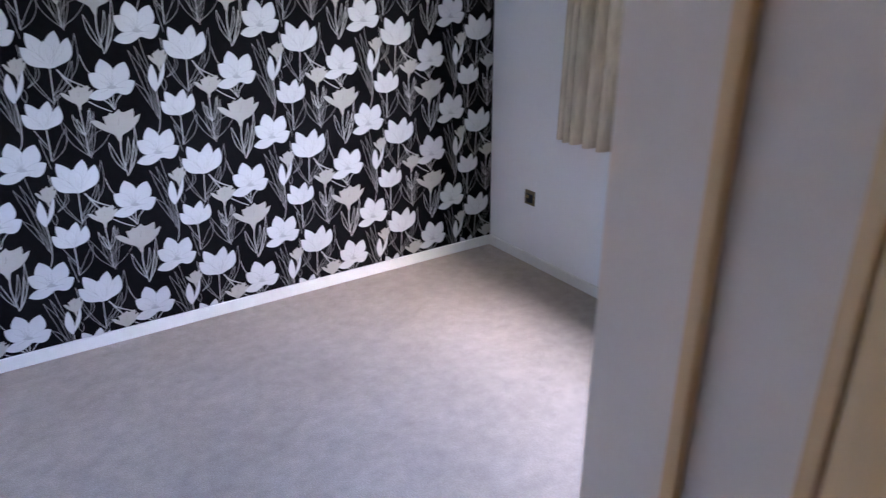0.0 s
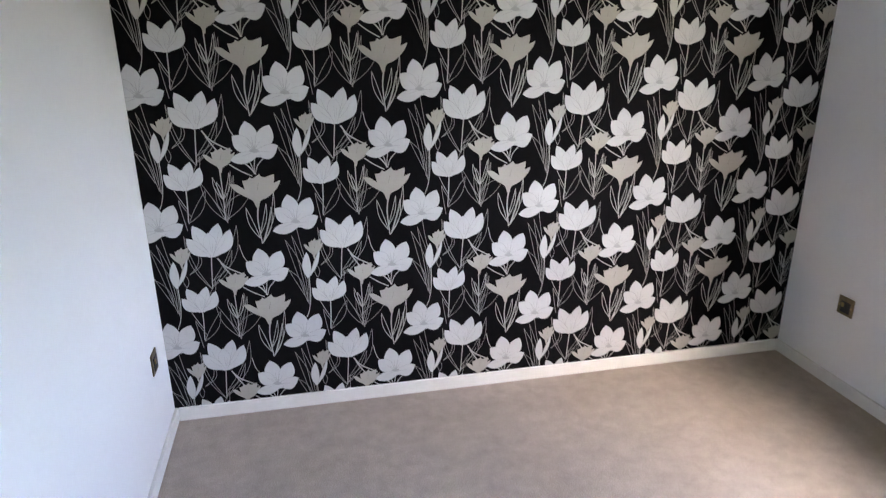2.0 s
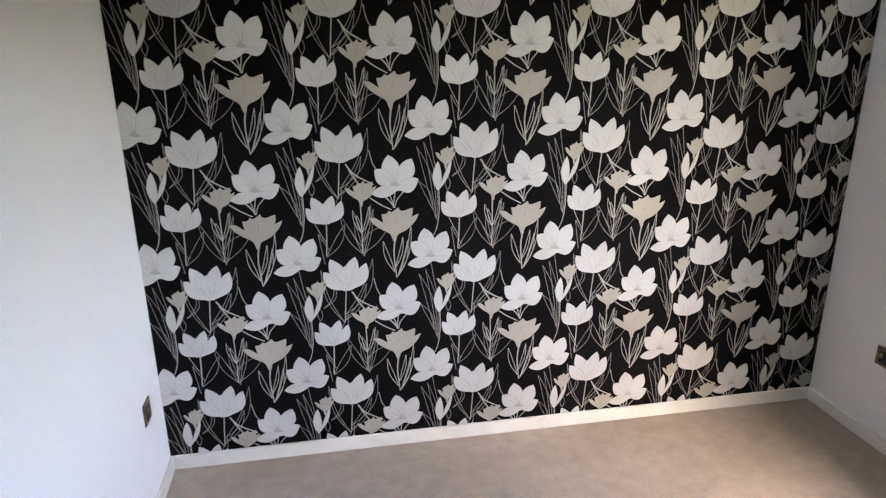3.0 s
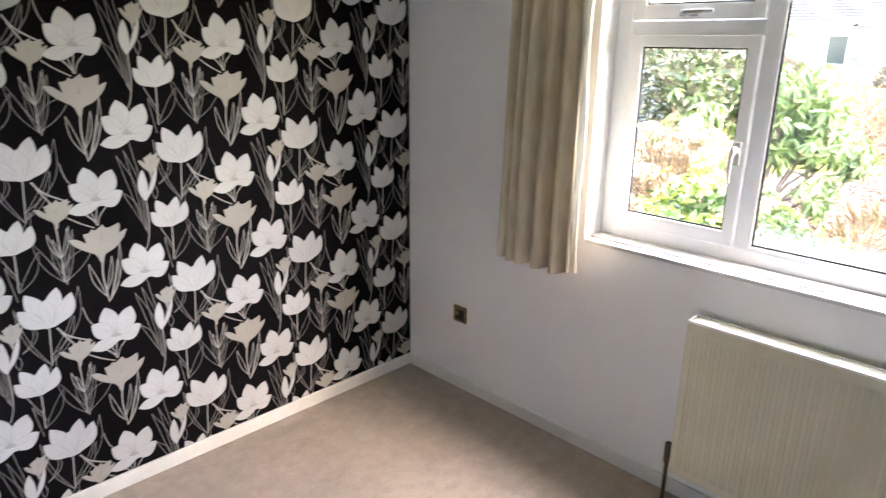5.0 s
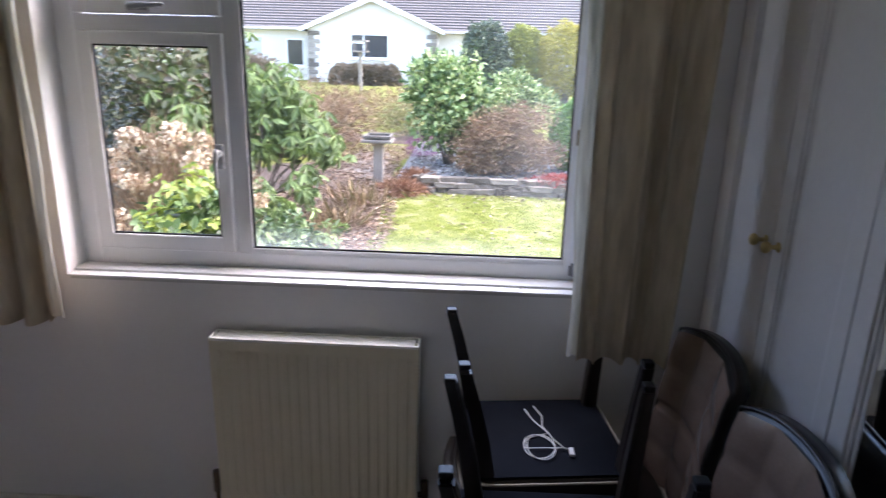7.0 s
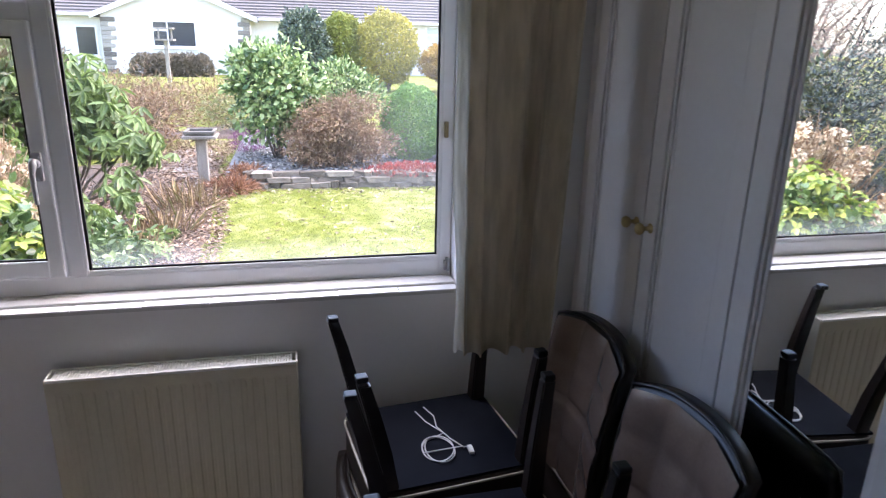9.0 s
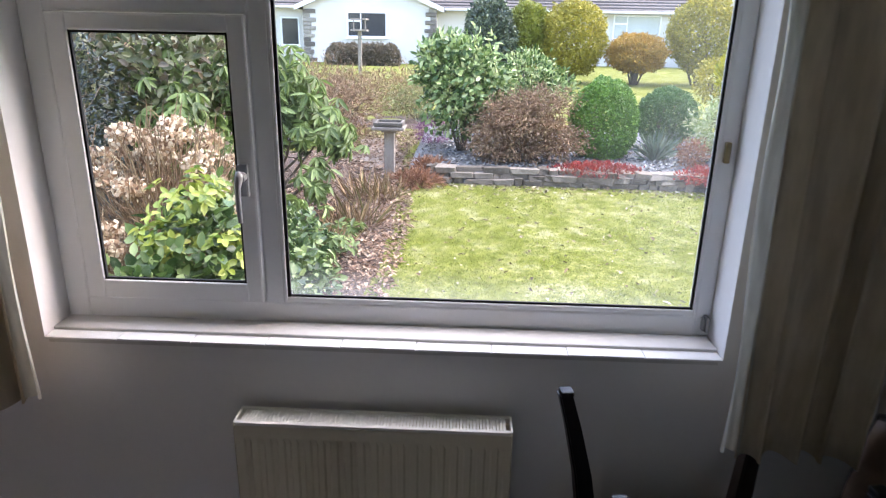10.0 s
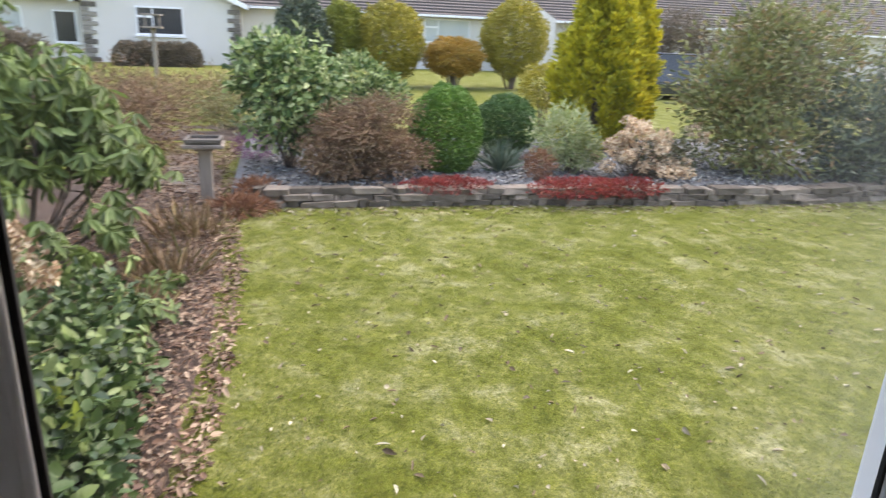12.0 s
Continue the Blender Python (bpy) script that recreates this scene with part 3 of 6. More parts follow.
    def leaf(self, base, tip, width, bend=0.0, line=0.0022, mi=4):
        """A slender leaf drawn as an outline only."""
        bx, bz = base
        dx, dz = tip[0] - bx, tip[1] - bz
        ln = math.hypot(dx, dz)
        nx, nz = -dz / ln, dx / ln
        for side in (-1, 1):
            pts = []
            for i in range(7):
                s = i / 6
                c = bend * math.sin(math.pi * s) + side * width * 0.5 * math.sin(math.pi * s)
                pts.append((bx + dx * s + nx * c, bz + dz * s + nz * c))
            self.line(pts, line, line * 0.8, mi, 4)


def lily(p, x, z, s=1.0):
    """Open white flower seen from the front, its heart at x, z."""
    c = lambda a, b: (x + a * s, z + b * s)
    p.shape([(*c(a, b), 0) for a, b in ((-0.034, 0.030), (-0.040, -0.012), (-0.030, -0.034), (0.010, -0.038), (0.048, -0.030), (0.052, 0.010), (0.030, 0.044), (-0.006, 0.050))], 1)
    p.petal(c(-0.002, -0.012), c(-0.024, 0.106), 0.068 * s, 1, 0.002, 0.55)
    p.petal(c(0.008, -0.012), c(0.068, 0.088), 0.066 * s, 1, -0.006, 0.55)
    p.petal(c(0.008, -0.014), c(-0.078, 0.050), 0.062 * s, 1, 0.006, 0.56)
    p.petal(c(-0.006, -0.018), c(0.094, 0.006), 0.056 * s, 1, -0.014, 0.56)
    p.petal(c(0.026, -0.022), c(-0.094, -0.046), 0.046 * s, 1, 0.003, 0.58)
    p.petal(c(-0.018, -0.010), c(0.020, -0.012), 0.017 * s, 2, 0, 0.5, rim=False)
    for a, ln in ((-1.0, 0.032), (-0.5, 0.040), (-0.1, 0.046), (0.35, 0.042), (0.8, 0.036)):
        p.line([c(0, -0.008), c(0.5 * ln * math.sin(a), 0.5 * ln * math.cos(a) - 0.004), c(ln * math.sin(a), ln * math.cos(a))], 0.0030 * s, 0.0009, 2, 5)
    for e in ((0.055, -0.016), (-0.050, -0.032), (-0.046, 0.026)):
        p.line([c(e[0] * 0.25, e[1] * 0.25 - 0.012), c(e[0] * 0.6, e[1] * 0.6 - 0.006), c(*e)], 0.0022 * s, 0.0008, 2, 5)


def tulip(p, x, z, s=1.0, mi=1):
    """Cup-shaped flower of five petals on a stem, its foot at x, z."""
    c = lambda a, b: (x + a * s, z + b * s)
    p.petal(c(-0.012, 0.012), c(-0.068, 0.152), 0.066 * s, mi, -0.004, 0.50)
    p.petal(c(0.008, 0.012), c(0.042, 0.156), 0.060 * s, mi, 0.004, 0.55)
    p.shape([(*c(a, b), 0) for a, b in ((0.0, 0.0), (-0.038, 0.010), (-0.066, 0.036), (-0.078, 0.072), (-0.02, 0.088), (0.03, 0.088), (0.068, 0.078), (0.064, 0.036), (0.036, 0.010))][::-1], mi)
    p.petal(c(-0.004, 0.004), c(-0.100, 0.094), 0.056 * s, mi, 0.010, 0.55)
    p.petal(c(0.006, 0.004), c(0.090, 0.124), 0.058 * s, mi, -0.014, 0.55)
    p.petal(c(0.0, 0.002), c(-0.006, 0.116), 0.054 * s, mi, 0.0, 0.58)
    for tip, bd in (((-0.058, 0.110), 0.012), ((0.040, 0.118), -0.006), ((-0.070, 0.070), 0.016), ((0.066, 0.088), -0.016), ((-0.004, 0.080), 0.0), ((0.008, 0.070), -0.002)):
        p.line([c(tip[0] * 0.3, tip[1] * 0.3), c(tip[0] * 0.65 - bd * 0.4, tip[1] * 0.65), c(*tip)], 0.0016 * s, 0.0008, 2, 5)


def beige_cup(p, x, z, s=1.0, wide=1.0):
    """Flat beige flower with a ragged rim and a long side lobe, its foot at x, z."""
    pts = ((-0.005, -0.004, 0), (-0.018, 0.026, 0), (-0.050, 0.046, 0), (-0.082, 0.070, 0), (-0.099, 0.096, 1), (-0.074, 0.094, 0), (-0.043, 0.072, 1), (-0.050, 0.108, 1), (-0.030, 0.110, 0), (-0.020, 0.122, 1), (-0.008, 0.116, 0), (0.018, 0.133, 1), (0.026, 0.120, 0), (0.040, 0.118, 1), (0.074, 0.129, 1), (0.074, 0.110, 0), (0.070, 0.092, 1), (0.098, 0.104, 1), (0.084, 0.074, 0), (0.050, 0.040, 0), (0.014, 0.022, 0), (0.005, -0.004, 0))
    p.shape([(x + a * s * wide, z + b * s, k) for a, b, k in pts][::-1], 3)
    p.line([(x + 0.004 * s, z + 0.066 * s), (x + 0.012 * s, z + 0.098 * s)], 0.0026 * s, 0.0014 * s, 5, 4)


def repeat_tile(p):
    """One repeat of the paper, 0.5275 m wide and 0.519 m high, from the heart of the lower lily."""
    k = 0.0011
    q = lambda a, b: ((a - 135) * k, -(b - 330) * k)
    L = lambda w0, w1, mi, *pts: p.line([q(*a) for a in pts], w0, w1, mi, 8)
    thin, mid = 0.0024, 0.0040
    # dark outlined leaves and stems behind
    for b, t, w, bd in (((285, 480), (240, 195), 0.022, -0.012), ((280, 470), (215, 210), 0.028, -0.014), ((270, 440), (218, 330), 0.02, -0.01), ((420, 350), (525, 140), 0.03, -0.03), ((340, 320), (372, 215), 0.012, -0.03), ((490, 590), (418, 445), 0.026, 0.008), ((490, 590), (590, 490), 0.05, 0.012), ((490, 550), (525, 410), 0.012, -0.01), ((15, 600), (55, 425), 0.012, -0.006), ((365, 470), (428, 350), 0.02, -0.012), ((325, 370), (325, 320), 0.02, 0.0), ((415, 385), (338, 170), 0.012, 0.022), ((420, 372), (500, 235), 0.016, -0.016), ((362, 595), (432, 476), 0.028, -0.010), ((18, 600), (-12, 470), 0.014, 0.006)):
        p.leaf(q(*b), q(*t), w, bd, thin, 5)
    L(thin, thin, 5, (375, 100), (350, 60), (338, 40), (355, 150))
    L(thin, thin, 5, (260, 165), (272, 240), (285, 300))
    L(thin, thin, 5, (440, 10), (475, 70), (505, 115))
    # stems
    L(mid, mid, 4, (425, 250), (420, 310), (415, 380))
    L(0.005, 0.0035, 4, (368, 465), (366, 530), (362, 590))
    L(0.0045, 0.003, 4, (490, 405), (492, 500), (490, 590))
    L(0.0035, 0.003, 4, (292, 360), (293, 440), (285, 500), (272, 535))
    L(0.006, 0.004, 4, (610, 540), (604, 600), (612, 690))
    for b, t, w, bd in (((606, 668), (566, 548), 0.018, 0.007), ((606, 655), (638, 536), 0.012, -0.007), ((615, 686), (655, 550), 0.015, -0.010), ((620, 678), (668, 494), 0.013, -0.013)):
        p.leaf(q(*b), q(*t), w, bd, 0.003, 4)
    L(0.0024, 0.002, 4, (328, 470), (350, 515), (364, 540))
    for a, bd in (((462, 428), 0.006), ((474, 446), 0.0), ((520, 416), -0.008)):
        p.leaf(q(491, 512), q(*a), 0.012, bd, 0.0028, 4)
    # paired pale stalks that join the flowers
    L(0.006, 0.005, 4, (445, 262), (475, 300), (540, 338))
    L(0.005, 0.004, 4, (455, 282), (490, 335), (520, 345))
    L(0.0055, 0.005, 4, (555, 365), (590, 395), (612, 425))
    L(0.0045, 0.004, 4, (525, 385), (560, 410), (600, 432))
    L(0.004, 0.003, 4, (135, 365), (130, 400), (128, 425))
    L(0.004, 0.003, 4, (110, 365), (122, 395), (128, 425))
    L(0.004, 0.003, 4, (165, 368), (142, 395), (132, 425))
    L(0.003, 0.003, 4, (48, 215), (60, 265), (85, 300))
    L(0.003, 0.003, 4, (330, 235), (350, 215), (362, 205))
    L(0.004, 0.003, 4, (340, 255), (318, 300), (300, 350))
    # beige flowers, buds, then the white ones
    beige_cup(p, *q(608, 545), 1.0)
    beige_cup(p, *q(494, 410), 0.72, 0.85)
    beige_cup(p, *q(318, 290), 0.66, 0.62)
    p.petal(q(290, 368), q(290, 265), 0.034, 1, 0.004, 0.45)
    p.petal(q(296, 360), q(338, 258), 0.014, 1, -0.006, 0.45)
    lily(p, *q(258, 130), 0.98)
    lily(p, *q(135, 330), 0.98)
    tulip(p, *q(428, 256), 0.90)
    tulip(p, *q(366, 472), 0.715)


_p = Print()
repeat_tile(_p)
tv, tm = np.array(_p.v), _p.m
V, F, MI = [], [], []
off = 0
for i in range(-3, 6):
    for j in range(-3, 4):
        sh = np.array([-2.018 + 0.5275 * i, 0.0, 1.176 + 0.519 * j])
        keep, used = [], {}
        for f, m in zip(_p.f, tm):
            c = tv[list(f)].mean(0) + sh
            lo, hi = tv[list(f)].min(0) + sh, tv[list(f)].max(0) + sh
            if hi[0] < XL or lo[0] > 0 or hi[2] < 0.03 or lo[2] > HC or lo[0] < XL - 0.14 or hi[0] > 0.29:
                continue
            keep.append((f, m))
        for f, m in keep:
            F.append(tuple(off + k for k in range(len(f))))
            V += (tv[list(f)] + sh).tolist()
            off += len(f)
            MI.append(m)
raw("wallpaper_print", V, F, [M_BLACK, M_WPWHITE, M_WPSHADE, M_WPBEIGE, M_WPLINE, M_WPTHIN], wall_north, "printed white and beige flowers with taupe stems", MI)

# ---------------------------------------------------------------- wardrobe with mirrored doors
wardrobe = empty("fitted_wardrobe", "white painted fitted wardrobe with panelled and mirrored doors and brass knobs", "wardrobe")
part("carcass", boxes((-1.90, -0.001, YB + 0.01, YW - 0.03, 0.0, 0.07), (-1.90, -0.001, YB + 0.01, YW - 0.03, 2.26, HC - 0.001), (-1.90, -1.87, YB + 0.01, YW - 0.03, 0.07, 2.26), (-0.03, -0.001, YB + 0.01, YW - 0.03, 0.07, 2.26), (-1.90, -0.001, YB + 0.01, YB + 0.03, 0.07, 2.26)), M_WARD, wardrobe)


def wardrobe_door(xa, xb, knob, mirror):
    """Framed door between xa < xb, with a moulded panel or a mirror, and a turned knob."""
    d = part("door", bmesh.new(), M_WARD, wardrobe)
    w, z0, z1 = 0.062, 0.075, 2.255
    bm = bmesh.new()
    box(bm, xa + 0.0015, xa + w, YW - 0.024, YW, z0, z1, 0.004)
    box(bm, xb - w, xb - 0.0015, YW - 0.024, YW, z0, z1, 0.004)
    for a, b_ in ((z0, z0 + 0.09), (z1 - 0.09, z1)):
        box(bm, xa + w - 0.003, xb - w + 0.003, YW - 0.0235, YW - 0.001, a, b_, 0.004)
    bm.to_mesh(d.data)
    bm.free()
    bm = bmesh.new()
    for e in (0.0, 0.011):
        x0, x1, a, b_ = xa + w - 0.001 + e, xb - w + 0.001 - e, z0 + 0.088 + e, z1 - 0.088 - e
        yy = YW - 0.006 - e * 0.5
        for r in ((x0, x0 + 0.010, yy - 0.01, yy, a, b_), (x1 - 0.010, x1, yy - 0.01, yy, a, b_), (x0 + 0.008, x1 - 0.008, yy - 0.01, yy - 0.0007, a, a + 0.010), (x0 + 0.008, x1 - 0.008, yy - 0.01, yy - 0.0007, b_ - 0.010, b_)):
            box(bm, *r, bevel=0.003)
    part("moulding", bm, M_WARD, d)
    if mirror:
        part("mirror", boxes((xa + w - 0.004, xb - w + 0.004, YW - 0.022, YW - 0.014, z0 + 0.086, z1 - 0.086)), M_MIRROR, d, "silvered mirror panel")
    else:
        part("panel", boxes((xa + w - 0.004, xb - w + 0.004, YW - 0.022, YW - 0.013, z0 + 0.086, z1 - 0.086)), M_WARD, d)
    bm = bmesh.new()
    lathe(bm, [(0.013, 0.0), (0.013, 0.003), (0.006, 0.006), (0.0055, 0.018), (0.013, 0.024), (0.0165, 0.032), (0.013, 0.040), (0.005, 0.043)], 16, Matrix.Translation((knob, YW, 1.26)) @ Matrix.Rotation(-math.pi / 2, 4, "X"))
    part("knob", bm, M_BRASS, d, "turned brass knob")


part("filler", boxes((-0.05, -0.0155, YW - 0.024, YW - 0.002, 0.0, 2.26)), M_WARD, wardrobe)
wardrobe_door(-0.417, -0.052, -0.384, False)
wardrobe_door(-0.799, -0.419, -0.456, False)
wardrobe_door(-1.264, -0.801, -1.226, True)
wardrobe_door(-1.729, -1.266, -1.312, True)
wardrobe_door(-1.898, -1.731, -1.85, False)

# ---------------------------------------------------------------- doorway by which the walk begins
nib = structure("wall_nib", boxes((-2.008, -1.901, YB, -2.772, -0.001, HC)), M_WALL, "short white wall beside the doorway", "wall")
door_1 = empty("door_1", "doorway lining with varnished pine edging strips", "doorway", kind="structure")
part("lining", boxes((-2.020, -2.0085, YB + 0.001, -2.770, 0.0, HC - 0.001)), M_LININGLIT, door_1)
for y in (-2.870, -2.965):
    part("edging_strip", boxes((-2.034, -2.0205, y - 0.0065, y + 0.0065, 0.0, HC - 0.002), bevel=0.004), M_PINE, door_1, "varnished pine strip")
part("door_leaf", boxes((-2.033, -2.0215, YB + 0.002, -2.974, 0.004, 2.02), bevel=0.003), M_PINE, door_1, "varnished pine door standing open")


# ---------------------------------------------------------------- dining chairs
def cushion(bm, w, d, h, bulge, n=10, mi=0):
    """Padded block, centred in x and y, from z = 0 to h, with rounded edges."""
    rings = []
    for k, (s, z) in enumerate(((0.96, 0.0), (1.0, 0.12), (1.0, 0.7), (0.985, 0.88), (0.94, 0.98))):
        pts = []
        for a in range(4 * n):
            t = 2 * math.pi * a / (4 * n)
            cx, cy = math.cos(t), math.sin(t)
            e = 0.22
            pts.append(bm.verts.new((math.copysign(abs(cx) ** e, cx) * w / 2 * s, math.copysign(abs(cy) ** e, cy) * d / 2 * s, h * z)))
        rings.append(pts)
    for r0, r1 in zip(rings, rings[1:]):
        for a in range(4 * n):
            f = bm.faces.new((r0[a], r0[(a + 1) % (4 * n)], r1[(a + 1) % (4 * n)], r1[a]))
            f.smooth, f.material_index = True, mi
    bm.faces.new(rings[0][::-1]).material_index = mi
    top = bm.verts.new((0, 0, h * 0.98 + bulge))
    mid = [bm.verts.new((v.co.x * 0.6, v.co.y * 0.6, h * 0.98 + bulge * 0.75)) for v in rings[-1]]
    for a in range(4 * n):
        b_ = (a + 1) % (4 * n)
        for f in (bm.faces.new((rings[-1][a], rings[-1][b_], mid[b_], mid[a])), bm.faces.new((mid[a], mid[b_], top))):
            f.smooth, f.material_index = True, mi
    return bm


def back_outline(u, v, w, h):
    """Half-width grows a little upward; the top edge is a shallow arch."""
    arch = 0.035 * (1 - abs(2 * u) ** 2.5)
    x = u * w * (0.86 + 0.08 * v)
    return x, v * (h - 0.035 + arch)


def chair_model(label):
    """Upholstered dining chair standing on z = 0, facing +y."""
    ch = empty("dining_chair", label, "chair", group="stacked dining chairs")
    W, D, SH = 0.42, 0.46, 0.4725
    bm = bmesh.new()
    cushion(bm, W, D, 0.140, 0.010)
    bmesh.ops.translate(bm, verts=bm.verts, vec=(0, 0.0, SH - 0.140))
    seat = part("seat", bm, M_LEATHER, ch)
    bm = bmesh.new()
    for z in (SH - 0.012, SH - 0.131):
        pts = []
        for a in range(41):
            t = 2 * math.pi * a / 40
            cx, cy = math.cos(t), math.sin(t)
            pts.append((math.copysign(abs(cx) ** 0.22, cx) * (W / 2 + 0.001), math.copysign(abs(cy) ** 0.22, cy) * (D / 2 + 0.001), z))
        tube(bm, pts, 0.0038, 6, False)
    part("piping", bm, M_PIPING, seat, "pale piping round the seat")
    part("underside", boxes((-W / 2 + 0.012, W / 2 - 0.012, -D / 2 + 0.012, D / 2 - 0.012, SH - 0.1465, SH - 0.1385)), M_NAVY, seat, "navy lining cloth under the seat")
    H, TH, nu, nv = 0.52, 0.036, 14, 14
    bm = bmesh.new()

    def surf(off, shrink, tuft):
        g = []
        for j in range(nv + 1):
            row = []
            for i in range(nu + 1):
                u, v = (i / nu - 0.5) * shrink, 0.5 + (j / nv - 0.5) * shrink
                x, z = back_outline(u, v, W, H)
                lean = -0.06 * v * v
                cup = 0.035 * (1 - (2 * u) ** 2)
                d = tuft * (abs(math.cos(3.0 * math.pi * u)) * abs(math.sin(4.0 * math.pi * v))) ** 0.30 if tuft else 0.0
                row.append(bm.verts.new((x, -D / 2 + 0.02 + off - cup + lean + d, SH - 0.03 + z)))
            g.append(row)
        for j in range(nv):
            for i in range(nu):
                f = bm.faces.new((g[j][i], g[j][i + 1], g[j + 1][i + 1], g[j + 1][i]))
                f.smooth = True
        return g

    a, b_ = surf(0.0, 1.0, 0), surf(-TH, 1.0, 0)
    edge = lambda g: [*g[0], *[r[-1] for r in g[1:]], *g[-1][-2::-1], *[r[0] for r in g[-2:0:-1]]]
    ea, eb = edge(a), edge(b_)
    for k in range(len(ea)):
        bm.faces.new((ea[k], ea[(k + 1) % len(ea)], eb[(k + 1) % len(eb)], eb[k])).smooth = True
    bmesh.ops.recalc_face_normals(bm, faces=bm.faces)
    rail = [v.co.copy() for v in ea]
    back = part("backrest", bm, M_LEATHER, ch)
    bm = bmesh.new()
    tube(bm, rail + rail[:1], 0.005, 6, False)
    part("edge_roll", bm, M_LEATHER, back)
    bm = bmesh.new()
    nu = nv = 36
    surf(0.001, 0.955, 0.018)
    part("tufted_panel", bm, M_TAN, back, "paler brown tufted leather panel")
    for sx in (-1, 1):
        for sy in (-1, 1):
            x, y = sx * (W / 2 - 0.035), sy * (D / 2 - (0.035 if sy > 0 else 0.048))
            tip = 0.024 if sy > 0 else 0.070
            bm = bmesh.new()
            ring = []
            for z, r, o in ((SH - 0.135, 0.022, 0.0), (0.22, 0.020, tip * 0.26), (0.10, 0.0175, tip * 0.66), (0.014, 0.0155, tip)):
                cx, cy = x + sx * o * 0.3, y + sy * o
                ring.append([bm.verts.new((cx + r * a_, cy + r * c_, z)) for a_, c_ in ((-1, -1), (1, -1), (1, 1), (-1, 1))])
            for r0, r1 in zip(ring, ring[1:]):
                for k in range(4):
                    bm.faces.new((r0[k], r0[(k + 1) % 4], r1[(k + 1) % 4], r1[k]))
            bm.faces.new(ring[-1])
            bm.faces.new(ring[0][::-1])
            bmesh.ops.recalc_face_normals(bm, faces=bm.faces)
            es = [e for e in bm.edges if len(e.link_faces) == 2 and e.calc_face_angle() > 1.0]
            bmesh.ops.bevel(bm, geom=es, offset=0.004, segments=2, affect="EDGES")
            lg = part("leg", bm, M_WOODDK, ch)
            part("glide", boxes((x + sx * 0.0072 - 0.0145, x + sx * 0.0072 + 0.0145, y + sy * tip - 0.0145, y + sy * tip + 0.0145, 0.0, 0.0145), bevel=0.004), M_GLIDE, lg, "shiny metal foot cap")
    return ch


up_a = chair_model("dark brown leather dining chair with a tufted back against the wardrobe")
up_b = copy_thing(up_a, pose(-0.86, -2.795, 0, 0, 0, 3))
up_a.matrix_basis = pose(-0.40, -2.785, 0, 0, 0, 2)
for x, y, rz, lab in ((-0.335, -2.635, 7, "dark leather dining chair turned upside down on another chair"), (-0.800, -2.630, 1, "upside-down leather dining chair with metal foot caps, stacked on a chair")):
    c = copy_thing(up_a, pose(x, y, 0.957, 180, 0, rz))
    c["label"] = lab
up_c = copy_thing(up_a, pose(-1.345, -2.800, 0, 0, 0, 2))
up_c["label"] = "dark brown leather dining chair standing beside the doorway wall"
c = copy_thing(up_a, pose(-1.337, -2.712, 0.957, 180, 0, 3))
c["label"] = "upside-down dark leather dining chair stacked beside the doorway wall"
up_b["label"] = "dark brown leather dining chair carrying another chair"

# ---------------------------------------------------------------- white cable on the seat
cable = empty("charging_cable", "white coiled cable lying on the navy underside of the chair", "cable")
rng = random.Random(5)
CZ = 0.957 - 0.4725 + 0.1465 + 0.0028
pts = [(-0.20, -2.60, CZ), (-0.26, -2.62, CZ), (-0.33, -2.66, CZ)]
for k in range(58):
    t = 2 * math.pi * k / 26 + 0.6
    r = 0.040 + 0.004 * math.sin(k * 0.37)
    pts.append((-0.405 + 1.45 * r * math.cos(t), -2.63 + r * 1.05 * math.sin(t), CZ + 0.0022 * (k / 26) + 0.0006 * math.sin(k * 0.5)))
pts += [(-0.41, -2.69, CZ + 0.005), (-0.415, -2.715, CZ + 0.005)]
bm = bmesh.new()
tube(bm, pts, 0.0018, 8)
tube(bm, [(-0.18, -2.63, CZ), (-0.24, -2.65, CZ + 0.002), (-0.30, -2.645, CZ + 0.004), (-0.37, -2.67, CZ + 0.007), (-0.415, -2.70, CZ + 0.004)], 0.0018, 8)
part("lead", bm, M_WHITEPL, cable, smooth=True)
part("plug", boxes((-0.445, -0.410, -2.722, -2.708, CZ - 0.001, CZ + 0.009), bevel=0.003), M_WHITEPL, cable)


# ================================================================ garden
def grain(v, lo=0.85, hi=1.15):
    return v * random.uniform(lo, hi)


M_LITTER = foliage_mat("dead_leaves", [(0.15, 0.085, 0.055), (0.25, 0.165, 0.115), (0.40, 0.31, 0.23), (0.18, 0.11, 0.08), (0.10, 0.06, 0.045)], 0.8, 0.1)
M_SOIL = worn("leaf_mould", (0.05, 0.034, 0.026), (0.13, 0.09, 0.068), 9, 60, 0.95, relief=0.9, dist=0.03)
M_GRAVEL = worn("grey_gravel", (0.045, 0.047, 0.05), (0.26, 0.265, 0.275), 24, 110, 0.9, relief=1.0, dist=0.02)


def stone_mat(name, c1, c2, c3):
    m, nt, b = material(name, 0.9)
    oi = nt.nodes.new("ShaderNodeObjectInfo")
    base = ramp(nt, oi.outputs["Random"], [(0.1, c1), (0.5, c2), (0.9, c3)])
    f1, f2 = noise_tex(nt, 14, 5, 0.65), noise_tex(nt, 90, 4)
    c = mix_col(nt, 1.0, base, ramp(nt, f1, [(0.3, (0.6, 0.6, 0.6)), (0.7, (1.25, 1.25, 1.22))]), "MULTIPLY")
    nt.links.new(c, b.inputs["Base Color"])
    bump(nt, b, f2, 0.6, 0.01)
    return m


